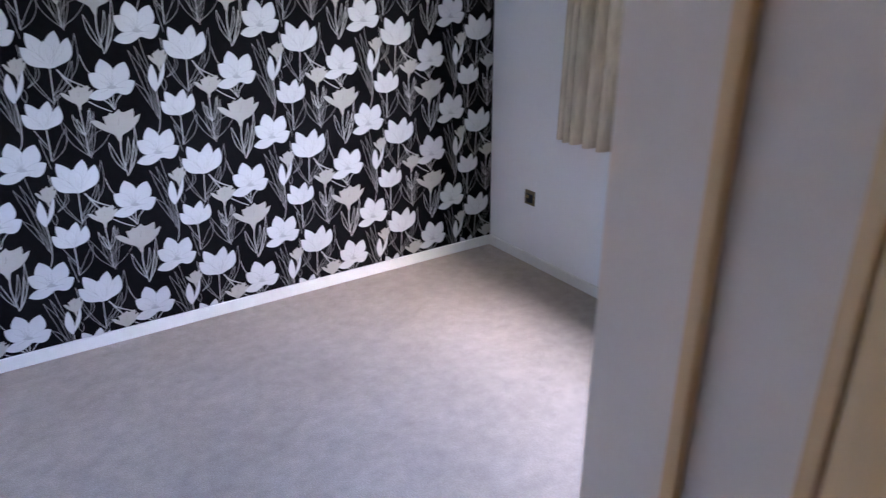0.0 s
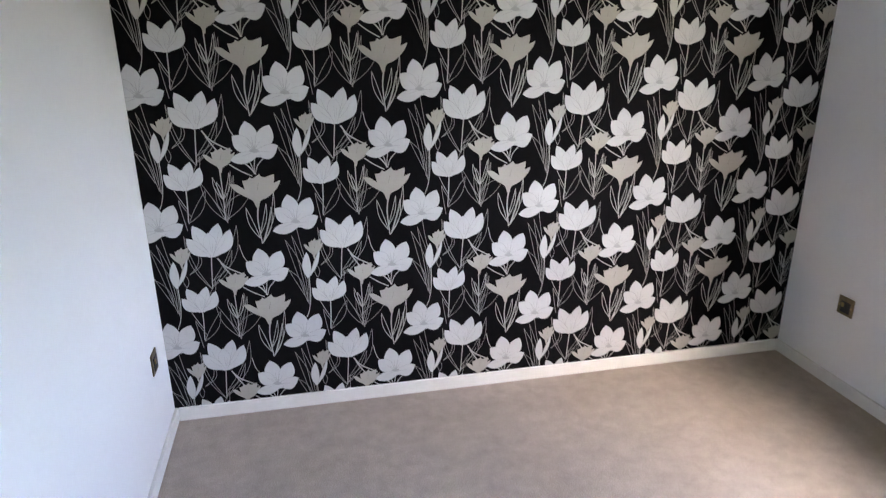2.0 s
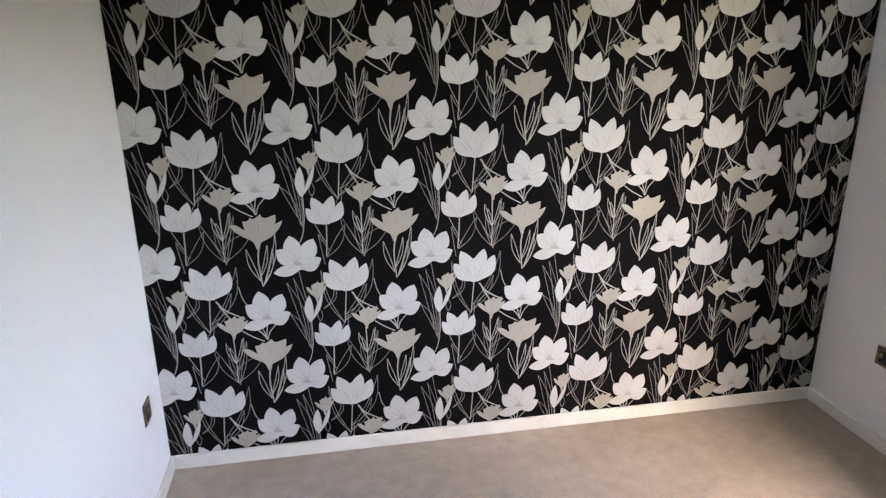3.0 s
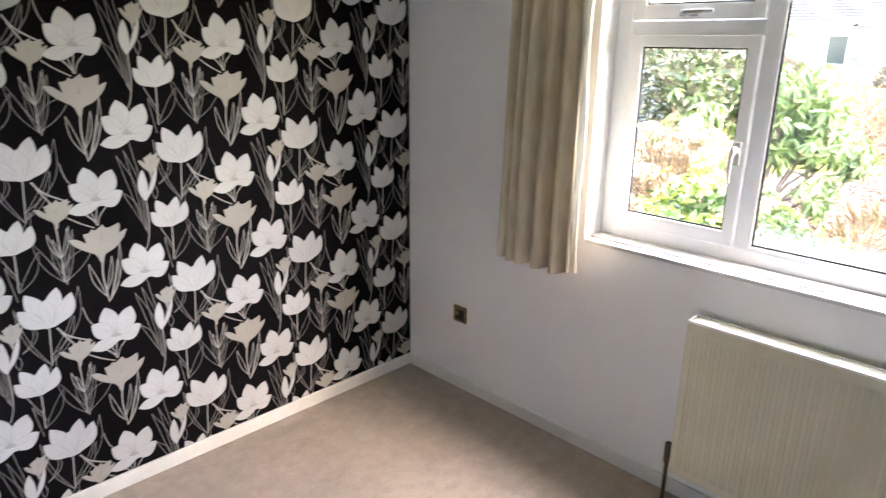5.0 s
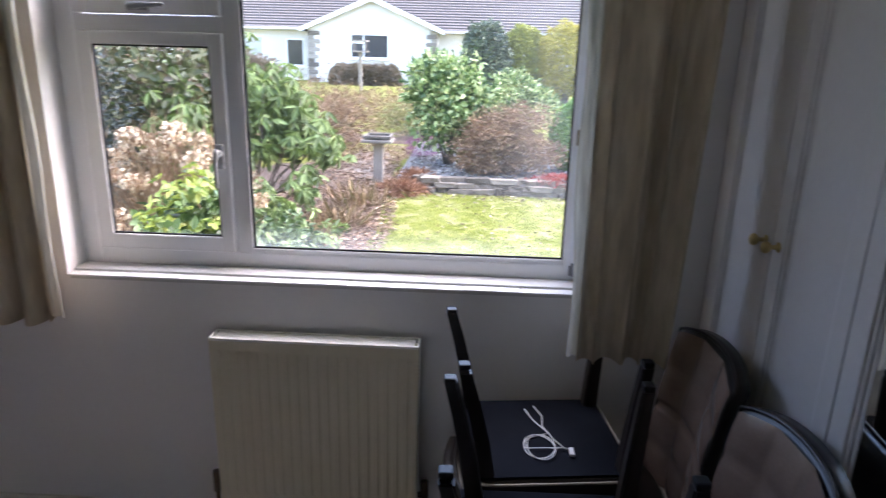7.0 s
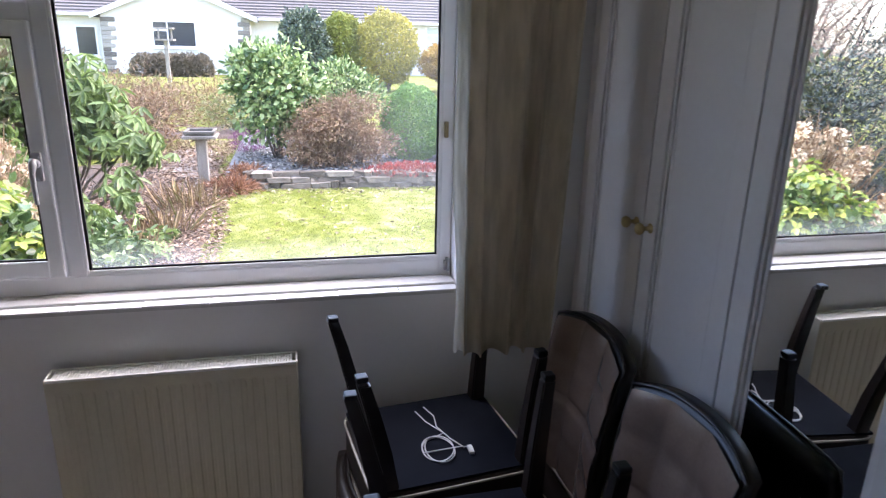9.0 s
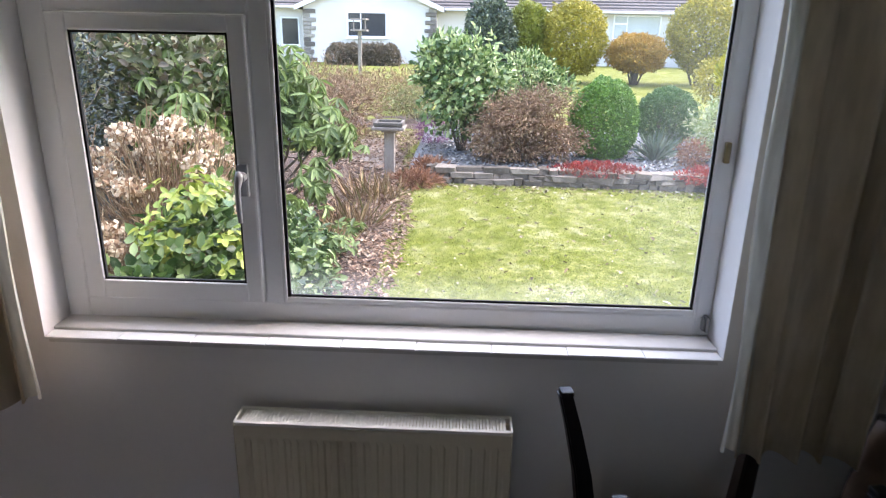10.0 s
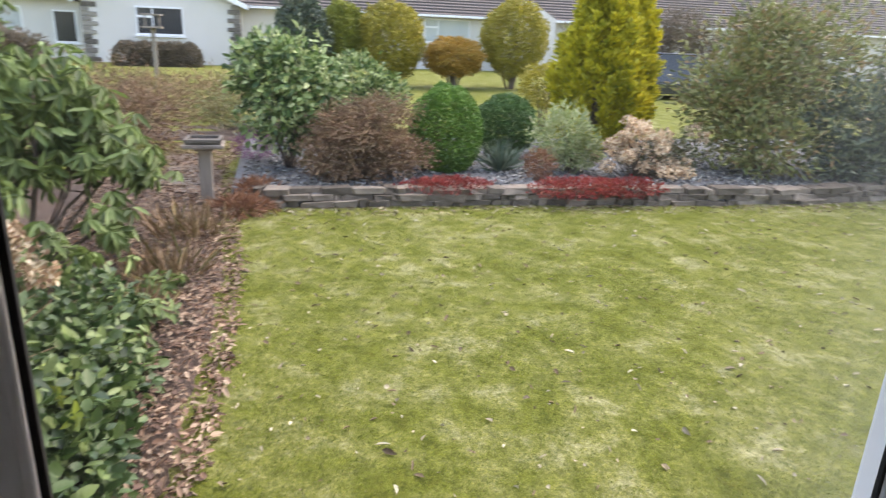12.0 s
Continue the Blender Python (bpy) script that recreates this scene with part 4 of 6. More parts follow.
M_STONE = stone_mat("slate_stone", (0.13, 0.115, 0.10), (0.21, 0.185, 0.165), (0.34, 0.31, 0.275))
M_BARK = worn("grey_bark", (0.09, 0.07, 0.055), (0.19, 0.155, 0.125), 12, 60, 0.9, relief=0.6, dist=0.01, stretch=(3, 3, 0.6))
M_POST = worn("weathered_wood", (0.20, 0.17, 0.14), (0.33, 0.29, 0.25), 9, 60, 0.85, relief=0.4, dist=0.004, stretch=(4, 4, 0.5))
M_RENDER = worn("white_render", (0.64, 0.61, 0.57), (0.73, 0.70, 0.66), 0.6, 14, 0.9, relief=0.4, dist=0.01)
M_FLAG = stone_mat("flagstone", (0.19, 0.16, 0.135), (0.24, 0.205, 0.175), (0.31, 0.27, 0.235))
M_ROOF = stone_mat("roof_tiles", (0.085, 0.075, 0.07), (0.12, 0.105, 0.10), (0.16, 0.145, 0.135))
M_DARKGL = worn("dark_window_glass", (0.03, 0.035, 0.04), (0.06, 0.065, 0.07), 0.8, 5, 0.12)
M_CURTGL = worn("curtained_window_glass", (0.42, 0.46, 0.47), (0.56, 0.60, 0.60), 1.5, 8, 0.2)
M_CAR = worn("grey_car_paint", (0.055, 0.058, 0.065), (0.08, 0.084, 0.092), 2, 40, 0.12, 0.4)
M_TYRE = worn("black_rubber", (0.015, 0.015, 0.016), (0.03, 0.03, 0.03), 8, 90, 0.8)
M_BLADE = foliage_mat("grass_blades", [(0.115, 0.15, 0.022), (0.18, 0.215, 0.045), (0.25, 0.27, 0.075), (0.31, 0.31, 0.12), (0.145, 0.185, 0.03)], 0.7, 0.5)


def leaf_mesh(name, c, d, L, W, mat, parent, label="", curl=0.15, seed=0, nrm=None):
    """One mesh of many leaves: their feet c, ways d, lengths L and widths W."""
    rs = np.random.RandomState(seed)
    n = len(c)
    d = d / np.linalg.norm(d, axis=1, keepdims=True)
    r = rs.normal(size=(n, 3)) if nrm is None else nrm + 0.35 * rs.normal(size=(n, 3))
    s = np.cross(d, r)
    s /= np.linalg.norm(s, axis=1, keepdims=True) + 1e-9
    up = np.cross(s, d)
    L, W = (np.broadcast_to(np.asarray(a, float), (n,))[:, None] for a in (L, W))
    pts = [c, c + d * L * 0.30 + s * W * 0.48 + up * W * 0.18, c + d * L * 0.70 + s * W * 0.42 + up * W * 0.08 - up * L * curl * 0.35, c + d * L - up * L * curl, c + d * L * 0.70 - s * W * 0.42 + up * W * 0.08 - up * L * curl * 0.35, c + d * L * 0.30 - s * W * 0.48 + up * W * 0.18]
    v = np.stack(pts, 1).reshape(-1, 3)
    k = (np.arange(n) * 6)[:, None]
    f = np.concatenate([k + [[0, 3, 2, 1]], k + [[0, 5, 4, 3]]])
    me = bpy.data.meshes.new(name)
    me.vertices.add(len(v))
    me.vertices.foreach_set("co", v.ravel())
    me.loops.add(f.size)
    me.loops.foreach_set("vertex_index", f.ravel())
    me.polygons.add(len(f))
    me.polygons.foreach_set("loop_start", np.arange(0, f.size, 4))
    me.polygons.foreach_set("loop_total", np.full(len(f), 4))
    me.update(calc_edges=True)
    me.validate()
    me.materials.append(mat)
    ob = new(name, me)
    ob.parent = parent
    if label:
        ob["label"] = label
    return ob


def shell(blobs, n, seed, rough=0.18, inner=0.6, lump=3.0, floor_z=GZ):
    """Points through the outer part of lumpy blobs (x, y, z, rx, ry, rz), with the way out of them."""
    rs = np.random.RandomState(seed)
    bl = np.array(blobs, float)
    area = (bl[:, 3] * bl[:, 4] + bl[:, 3] * bl[:, 5] + bl[:, 4] * bl[:, 5])
    pick = rs.choice(len(bl), n, p=area / area.sum())
    o = rs.normal(size=(n, 3))
    o /= np.linalg.norm(o, axis=1, keepdims=True)
    k = np.array([noise.noise(Vector(a) * lump + Vector((seed * 1.7, p * 3.1, 0))) + 0.5 * noise.noise(Vector(a) * lump * 2.6 + Vector((p * 2.3, seed, 4))) for a, p in zip(o, pick)])
    r = (inner + (1 - inner) * rs.rand(n) ** 0.55) * (1 + rough * 1.6 * k)
    b = bl[pick]
    c = b[:, :3] + o * b[:, 3:] * r[:, None]
    w = o / b[:, 3:]
    w /= np.linalg.norm(w, axis=1, keepdims=True)
    ok = c[:, 2] > floor_z + 0.01
    return c[ok], w[ok]


def stems(name, foot, tops, r, parent, mat=None, seed=0, label=""):
    """A tapered trunk or stems from the foot out to the tops, with a bend and side twigs."""
    rng = random.Random(seed)
    bm = bmesh.new()
    for t in tops:
        a, b = Vector(foot), Vector(t)
        a = a + Vector((rng.uniform(-1, 1), rng.uniform(-1, 1), 0)) * r * 1.5
        m = a.lerp(b, 0.5) + Vector((rng.uniform(-1, 1), rng.uniform(-1, 1), rng.uniform(0, 1))) * (b - a).length * 0.10
        tube(bm, [a, a.lerp(m, 0.5), m, m.lerp(b, 0.55), b], [r, r * 0.8, r * 0.62, r * 0.42, r * 0.15], 6)
        for q in range(3):
            s = m.lerp(b, rng.uniform(0.0, 0.8))
            e = s + Vector((rng.uniform(-1, 1), rng.uniform(-1, 1), rng.uniform(0.1, 0.9))) * (b - a).length * 0.22
            tube(bm, [s, s.lerp(e, 0.5) + Vector((0, 0, 0.01)), e], [r * 0.35, r * 0.25, r * 0.1], 5)
    return part(name, bm, mat or M_BARK, parent, label)


def shrub(name, label, blobs, n, L, W, mat, seed, rough=0.18, inner=0.6, out=1.0, up=0.2, wild=0.6, curl=0.15, lump=3.0, trunk=0.02, nstem=7, category="shrub", face=None):
    foot = np.array(blobs)[:, :2].mean(0)
    s = empty(name, label, category, (0, 0, 0))
    bl = np.array(blobs)
    rng = random.Random(seed)
    tops = []
    for q in range(nstem):
        b = bl[rng.randrange(len(bl))]
        tops.append((b[0] + b[3] * rng.uniform(-0.6, 0.6), b[1] + b[4] * rng.uniform(-0.6, 0.6), b[2] + b[5] * rng.uniform(0.0, 0.6)))
    stems("trunk", (foot[0], foot[1], GZ - 0.02), tops, trunk, s, seed=seed)
    c, w = shell(blobs, n, seed, rough, inner, lump)
    rs = np.random.RandomState(seed + 1)
    d = out * w + wild * rs.normal(size=w.shape) + np.array([0, 0, up])
    leaf_mesh("crown", c, d, L * rs.uniform(0.7, 1.25, len(c)), W * rs.uniform(0.75, 1.2, len(c)), mat, s, curl=curl, seed=seed, nrm=w if face else None)
    return s


def whorls(parent, blobs, n, per, L, W, mat, seed, droop, label="", inner=0.55, rough=0.25):
    """Rosettes of long leaves that hang round each shoot's end."""
    c, w = shell(blobs, n, seed, rough, inner)
    rs = np.random.RandomState(seed)
    m = len(c)
    ax = w + np.array([0, 0, 0.7]) + 0.25 * rs.normal(size=w.shape)
    ax /= np.linalg.norm(ax, axis=1, keepdims=True)
    a = np.cross(ax, rs.normal(size=ax.shape))
    a /= np.linalg.norm(a, axis=1, keepdims=True)
    b = np.cross(ax, a)
    C, D = [], []
    for k in range(per):
        t = 2 * np.pi * k / per + rs.uniform(-0.3, 0.3, m)
        radial = a * np.cos(t)[:, None] + b * np.sin(t)[:, None]
        d = radial + ax * rs.uniform(-0.1, 0.5, (m, 1)) - np.array([0, 0, 1.0]) * droop * rs.uniform(0.5, 1.3, (m, 1))
        C.append(c - ax * rs.uniform(0, 0.03, (m, 1)))
        D.append(d)
    C, D = np.concatenate(C), np.concatenate(D)
    n_ = np.tile(ax, (per, 1))
    return leaf_mesh("foliage", C, D, L * rs.uniform(0.7, 1.2, len(C)), W * rs.uniform(0.8, 1.15, len(C)), mat, parent, label, 0.22, seed, n_)


G = lambda *c: [tuple(x) for x in c]
F_RHODO = foliage_mat("rhododendron_leaves", G((0.06, 0.09, 0.026), (0.10, 0.15, 0.042), (0.165, 0.235, 0.07), (0.075, 0.115, 0.036), (0.25, 0.33, 0.12)), 0.55, 0.3)
F_YELLOW = foliage_mat("fresh_yellow_leaves", G((0.27, 0.33, 0.055), (0.15, 0.225, 0.045), (0.36, 0.38, 0.09), (0.10, 0.17, 0.035)), 0.42, 0.35)
F_GREEN = foliage_mat("broad_green_leaves", G((0.022, 0.05, 0.014), (0.036, 0.07, 0.02), (0.06, 0.105, 0.03), (0.085, 0.14, 0.045), (0.17, 0.23, 0.085)), 0.42, 0.25)
F_DEAD = foliage_mat("dried_flower_heads", G((0.28, 0.18, 0.11), (0.40, 0.29, 0.195), (0.56, 0.46, 0.34), (0.68, 0.60, 0.47), (0.17, 0.10, 0.065)), 0.8, 0.3)
F_CREAM = foliage_mat("cream_flower_heads", G((0.58, 0.45, 0.33), (0.70, 0.59, 0.45), (0.40, 0.27, 0.18)), 0.8, 0.3)
F_STRAW = foliage_mat("dry_stems", G((0.15, 0.095, 0.055), (0.22, 0.15, 0.09), (0.12, 0.075, 0.045), (0.32, 0.245, 0.15)), 0.8, 0.2)
F_TAN = foliage_mat("tan_grass_stems", G((0.26, 0.17, 0.095), (0.36, 0.26, 0.15), (0.18, 0.11, 0.06), (0.20, 0.19, 0.07)), 0.8, 0.2)
F_BLUE = foliage_mat("blue_green_leaves", G((0.03, 0.05, 0.04), (0.06, 0.085, 0.07), (0.10, 0.135, 0.085), (0.16, 0.195, 0.12)), 0.4, 0.15)
F_DARK = foliage_mat("dark_blue_green_leaves", G((0.010, 0.017, 0.016), (0.017, 0.027, 0.026), (0.03, 0.043, 0.041), (0.06, 0.078, 0.074)), 0.5, 0.05)
F_VIB = foliage_mat("olive_leaves", G((0.05, 0.065, 0.028), (0.085, 0.10, 0.045), (0.15, 0.16, 0.085), (0.10, 0.075, 0.045)), 0.4, 0.2)
F_CAM = foliage_mat("variegated_leaves", G((0.04, 0.085, 0.022), (0.085, 0.15, 0.04), (0.17, 0.25, 0.085), (0.30, 0.38, 0.15), (0.44, 0.50, 0.25)), 0.45, 0.2)
F_BROWN = foliage_mat("russet_twigs", G((0.14, 0.08, 0.05), (0.22, 0.135, 0.085), (0.30, 0.20, 0.13), (0.16, 0.12, 0.06)), 0.75, 0.2)
F_BOX = foliage_mat("box_leaves", G((0.07, 0.165, 0.02), (0.115, 0.235, 0.034), (0.18, 0.31, 0.05), (0.055, 0.13, 0.022)), 0.42, 0.2)
F_BOXD = foliage_mat("dark_box_leaves", G((0.045, 0.11, 0.028), (0.075, 0.155, 0.04), (0.11, 0.20, 0.06)), 0.45, 0.2)
F_GOLD = foliage_mat("golden_conifer", G((0.44, 0.40, 0.02), (0.56, 0.50, 0.03), (0.32, 0.32, 0.025), (0.64, 0.56, 0.05), (0.22, 0.25, 0.025)), 0.6, 0.25)
F_TOPI = foliage_mat("golden_privet", G((0.30, 0.265, 0.03), (0.41, 0.355, 0.05), (0.14, 0.135, 0.018), (0.44, 0.375, 0.065), (0.21, 0.20, 0.025)), 0.5, 0.25)
F_TOPG = foliage_mat("yellow_green_clipped", G((0.20, 0.225, 0.03), (0.26, 0.27, 0.045), (0.15, 0.18, 0.03)), 0.5, 0.25)
F_ORANGE = foliage_mat("orange_leaves", G((0.38, 0.225, 0.035), (0.46, 0.28, 0.05), (0.27, 0.165, 0.035), (0.33, 0.24, 0.05)), 0.55, 0.25)
F_PALE = foliage_mat("pale_variegated_leaves", G((0.27, 0.32, 0.13), (0.36, 0.40, 0.21), (0.18, 0.25, 0.09), (0.44, 0.46, 0.30)), 0.5, 0.25)
F_PURPLE = foliage_mat("purple_heather", G((0.22, 0.075, 0.20), (0.31, 0.12, 0.28), (0.13, 0.06, 0.10)), 0.8, 0.2)
F_RED = foliage_mat("red_heather", G((0.26, 0.03, 0.03), (0.38, 0.055, 0.045), (0.14, 0.022, 0.02), (0.30, 0.10, 0.07)), 0.8, 0.2)
F_RUST = foliage_mat("rusty_fern", G((0.22, 0.105, 0.06), (0.30, 0.155, 0.09), (0.17, 0.08, 0.05)), 0.85, 0.2)
F_OLIVE = foliage_mat("grey_olive_leaves", G((0.075, 0.09, 0.032), (0.18, 0.195, 0.07), (0.28, 0.28, 0.12), (0.11, 0.13, 0.045), (0.30, 0.19, 0.10), (0.22, 0.25, 0.09), (0.15, 0.18, 0.06)), 0.45, 0.25)
F_YUCCA = foliage_mat("grey_spikes", G((0.08, 0.12, 0.08), (0.12, 0.165, 0.115), (0.16, 0.20, 0.15)), 0.5, 0.15)
F_HEDGE = foliage_mat("winter_hedge", G((0.15, 0.12, 0.09), (0.21, 0.165, 0.125), (0.12, 0.105, 0.075)), 0.8, 0.15)

# ---------------------------------------------------------------- ground
gx = np.concatenate([np.array([-400, -120, -40, -12, -4, 0.02]), np.arange(0.3, 9, 0.15), np.array([9.5, 11, 14, 18, 24, 32, 45, 80, 160, 400])])
gy = np.concatenate([np.array([-400, -160, -80, -50, -35, -25, -18, -14, -12]), np.arange(-11, 4, 0.25), np.array([4.5, 6, 9, 14, 25, 50, 120, 400])])
gv = []
for x in gx:
    for y in gy:
        slope = 0.30 * min(max((x - 6.5) / 18, 0), 1)
        gv.append((x, y, GZ + slope + 0.010 * noise.noise(Vector((x * 0.9, y * 0.9, 0)))))
ny = len(gy)
gf = [(i * ny + j, (i + 1) * ny + j, (i + 1) * ny + j + 1, i * ny + j + 1) for i in range(len(gx) - 1) for j in range(ny - 1)]
ground = raw("ground", gv, gf, M_GRASS, smooth=True)
tagged(ground, "mown lawn, mossy green with pale yellowish patches", "lawn", kind="structure")


def lawn_edge(x):
    """Where the lawn stops and the leaf-strewn border begins."""
    return -1.38 - 0.11 * math.sin(x * 0.75 - 1.1) + 0.05 * noise.noise(Vector((x * 2.2, 1.0, 0))) + 0.04 * noise.noise(Vector((x * 7, 2.0, 0)))


def sheet(name, x0, x1, nx, lo, hi, ny_, z, amp, mat, label, category, edge=0.05):
    """Uneven ground between the lines y = lo(x) and y = hi(x), sinking into the ground at its rim."""
    v, f = [], []
    for i in range(nx + 1):
        x = x0 + (x1 - x0) * i / nx
        for j in range(ny_ + 1):
            y = lo(x) + (hi(x) - lo(x)) * j / ny_
            rim = min(i, nx - i, j, ny_ - j)
            v.append((x, y, z + amp * noise.noise(Vector((x * 3, y * 3, 5))) + 0.5 * amp * noise.noise(Vector((x * 9, y * 9, 2))) - (edge if rim == 0 else 0)))
    for i in range(nx):
        for j in range(ny_):
            a = i * (ny_ + 1) + j
            f.append((a, a + ny_ + 1, a + ny_ + 2, a + 1))
    ob = raw(name, v, f, mat, smooth=True)
    return tagged(ob, label, category, kind="structure")


sheet("border_bed", 0.32, 10.5, 120, lawn_edge, lambda x: 4.0, 60, GZ + 0.030, 0.022, M_SOIL, "dark leaf mould in the planted border", "flower bed")
WALL = [(6.62, -1.45), (6.42, -1.80), (6.36, -3.0), (6.28, -4.6), (6.10, -6.4), (6.02, -8.0), (6.15, -9.6), (6.3, -12.5)]


def wall_x(y):
    for (xa, ya), (xb, yb) in zip(WALL, WALL[1:]):
        if yb <= y <= ya:
            return xa + (xb - xa) * (y - ya) / (yb - ya)
    return WALL[0][0] if y > WALL[0][1] else WALL[-1][0]


v, f = [], []
ys = np.linspace(-12.5, -1.40, 90)
for y in ys:
    for j in range(31):
        x = wall_x(y) + (-0.03 if j == 0 else 0.0) + (10.4 - wall_x(y)) * max(j - 1, 0) / 29
        v.append((x, y, GZ - 0.02 if j == 0 else 0.095 + 0.012 * noise.noise(Vector((x * 4, y * 4, 1))) - (0.16 if j == 30 else 0)))
f = [(i * 31 + j, i * 31 + j + 1, (i + 1) * 31 + j + 1, (i + 1) * 31 + j) for i in range(len(ys) - 1) for j in range(30)]
tagged(raw("gravel_bed", v, f, M_GRAVEL, smooth=True), "raised bed of grey gravel behind the low stone wall", "gravel", kind="structure")

# loose chippings over the gravel
rs = np.random.RandomState(14)
n = 7000
gy_ = -9.0 + 7.5 * rs.rand(n)
gx_ = np.array([wall_x(y) for y in gy_]) + 0.12 + 2.6 * rs.rand(n) ** 1.3
c = np.stack([gx_, gy_, np.full(n, 0.112)], 1)
M_CHIP = foliage_mat("stone_chippings", G((0.10, 0.105, 0.115), (0.20, 0.21, 0.225), (0.33, 0.34, 0.36), (0.06, 0.062, 0.068), (0.50, 0.50, 0.48), (0.16, 0.13, 0.10)), 0.85, 0.0)
tagged(leaf_mesh("gravel_chippings", c, rs.normal(size=c.shape) * np.array([1, 1, 0.4]), rs.uniform(0.025, 0.06, n), rs.uniform(0.02, 0.045, n), M_CHIP, None, seed=9, curl=0.3, nrm=np.tile(np.array([0, 0, 1.0]), (n, 1))), "loose grey stone chippings on the raised bed", "gravel", kind="stuff")

# grass blades over the part of the lawn that is seen near by
rs = np.random.RandomState(4)
n = 90000
gx_, gy_ = 0.9 + 5.4 * rs.rand(n) ** 1.2, -9.6 + 8.4 * rs.rand(n)
ok = np.array([y < lawn_edge(x) + 0.03 * rs.rand() and x < wall_x(y) - 0.05 for x, y in zip(gx_, gy_)])
c = np.stack([gx_, gy_, np.full(n, GZ - 0.006)], 1)[ok]
d = rs.normal(size=c.shape) * 0.75 + np.array([0, 0, 0.9])
blades = leaf_mesh("grass_blades", c, d, rs.uniform(0.012, 0.028, len(c)), 0.0045, M_BLADE, None, seed=2, curl=0.3)
tagged(blades, "short mossy grass blades of the lawn", "grass", kind="stuff")

# dead leaves: many in the border, few on the lawn
n = 20000
lx = 0.6 + 9.6 * rs.rand(n) ** 1.35
ly = np.array([lawn_edge(x) for x in lx]) - 0.12 + 1.5 * rs.rand(n) ** 1.15
c = np.stack([lx, ly, GZ + 0.064 + 0.022 * rs.rand(n)], 1)
d = rs.normal(size=(n, 3)) * np.array([1, 1, 0.22])
up_n = np.tile(np.array([0, 0, 1.0]), (n, 1))
c[:, 2] -= np.where(ly < np.array([lawn_edge(x) for x in lx]), 0.054, 0.0)
tagged(leaf_mesh("leaf_litter", c, d, 0.018 + 0.055 * rs.rand(n) ** 1.8, rs.uniform(0.010, 0.030, n), M_LITTER, None, seed=3, curl=0.25, nrm=up_n), "brown fallen leaves thick on the border", "leaves", kind="stuff")
n = 2600
lx, ly = 1.0 + 5.3 * rs.rand(n), -9.2 + 7.8 * rs.rand(n)
near_wall = rs.rand(n) < 0.4
ly2 = -9.5 + 8.0 * rs.rand(n)
lx = np.where(near_wall, np.array([wall_x(y) for y in ly2]) - 0.13 - 0.34 * rs.rand(n) ** 2, lx)
ly = np.where(near_wall, ly2, ly)
ok = np.array([y < lawn_edge(x) and x < wall_x(y) - 0.05 for x, y in zip(lx, ly)])
c = np.stack([lx, ly, np.full(n, GZ + 0.014)], 1)[ok]
d = rs.normal(size=c.shape) * np.array([1, 1, 0.3])
M_LAWNLEAF = foliage_mat("pale_fallen_leaves", G((0.36, 0.32, 0.22), (0.14, 0.09, 0.05), (0.46, 0.43, 0.33), (0.07, 0.05, 0.03), (0.10, 0.07, 0.04), (0.20, 0.14, 0.09)), 0.8, 0.1)
tagged(leaf_mesh("lawn_leaves", c, d, 0.014 + 0.060 * rs.rand(len(c)) ** 2.2, rs.uniform(0.008, 0.030, len(c)), M_LAWNLEAF, None, seed=5, curl=0.3, nrm=np.tile(np.array([0, 0, 1.0]), (len(c), 1))), "scattered pale and brown leaves on the lawn", "leaves", kind="stuff")

# ---------------------------------------------------------------- birdbath, path, post
bath = empty("bird_bath", "weathered stone bird bath with a layered square top", "bird bath", (6.5, -1.17, GZ + 0.01))
part("plinth", boxes((-0.11, 0.11, -0.11, 0.11, -0.03, 0.06), bevel=0.012), M_FLAG, bath)
part("column", boxes((-0.062, 0.062, -0.062, 0.062, 0.055, 0.58), bevel=0.012), M_POST, bath)
part("capital", boxes((-0.09, 0.09, -0.09, 0.09, 0.575, 0.61), bevel=0.008), M_STONE, bath)
part("slab", boxes((-0.19, 0.19, -0.195, 0.195, 0.608, 0.645), bevel=0.010), M_FLAG, bath)
part("bowl", boxes((-0.16, 0.16, -0.165, 0.165, 0.643, 0.668), (-0.175, -0.14, -0.175, 0.175, 0.664, 0.70), (0.14, 0.175, -0.175, 0.175, 0.664, 0.70), (-0.14, 0.14, -0.175, -0.14, 0.664, 0.70), (-0.14, 0.14, 0.14, 0.175, 0.664, 0.70), bevel=0.006), M_STONE, bath)
post = empty("bird_table", "plain wooden bird table on a tall post in the far lawn", "bird table", (18.5, 1.12, 0.1))
part("post", boxes((-0.05, 0.05, -0.05, 0.05, -0.02, 1.55), bevel=0.008), M_POST, post)
part("tray", boxes((-0.2, 0.2, -0.24, 0.24, 1.55, 1.60), bevel=0.008), M_POST, post)
for y in (-0.17, 0.17):
    part("upright", boxes((-0.02, 0.02, y - 0.02, y + 0.02, 1.60, 1.86), bevel=0.004), M_POST, post)
part("roof", boxes((-0.2, 0.2, -0.24, 0.24, 1.86, 1.90), bevel=0.008), M_POST, post)
path = empty("stepping_path", "irregular pale flagstones of a garden path", "garden path", kind="structure")
rng = random.Random(12)
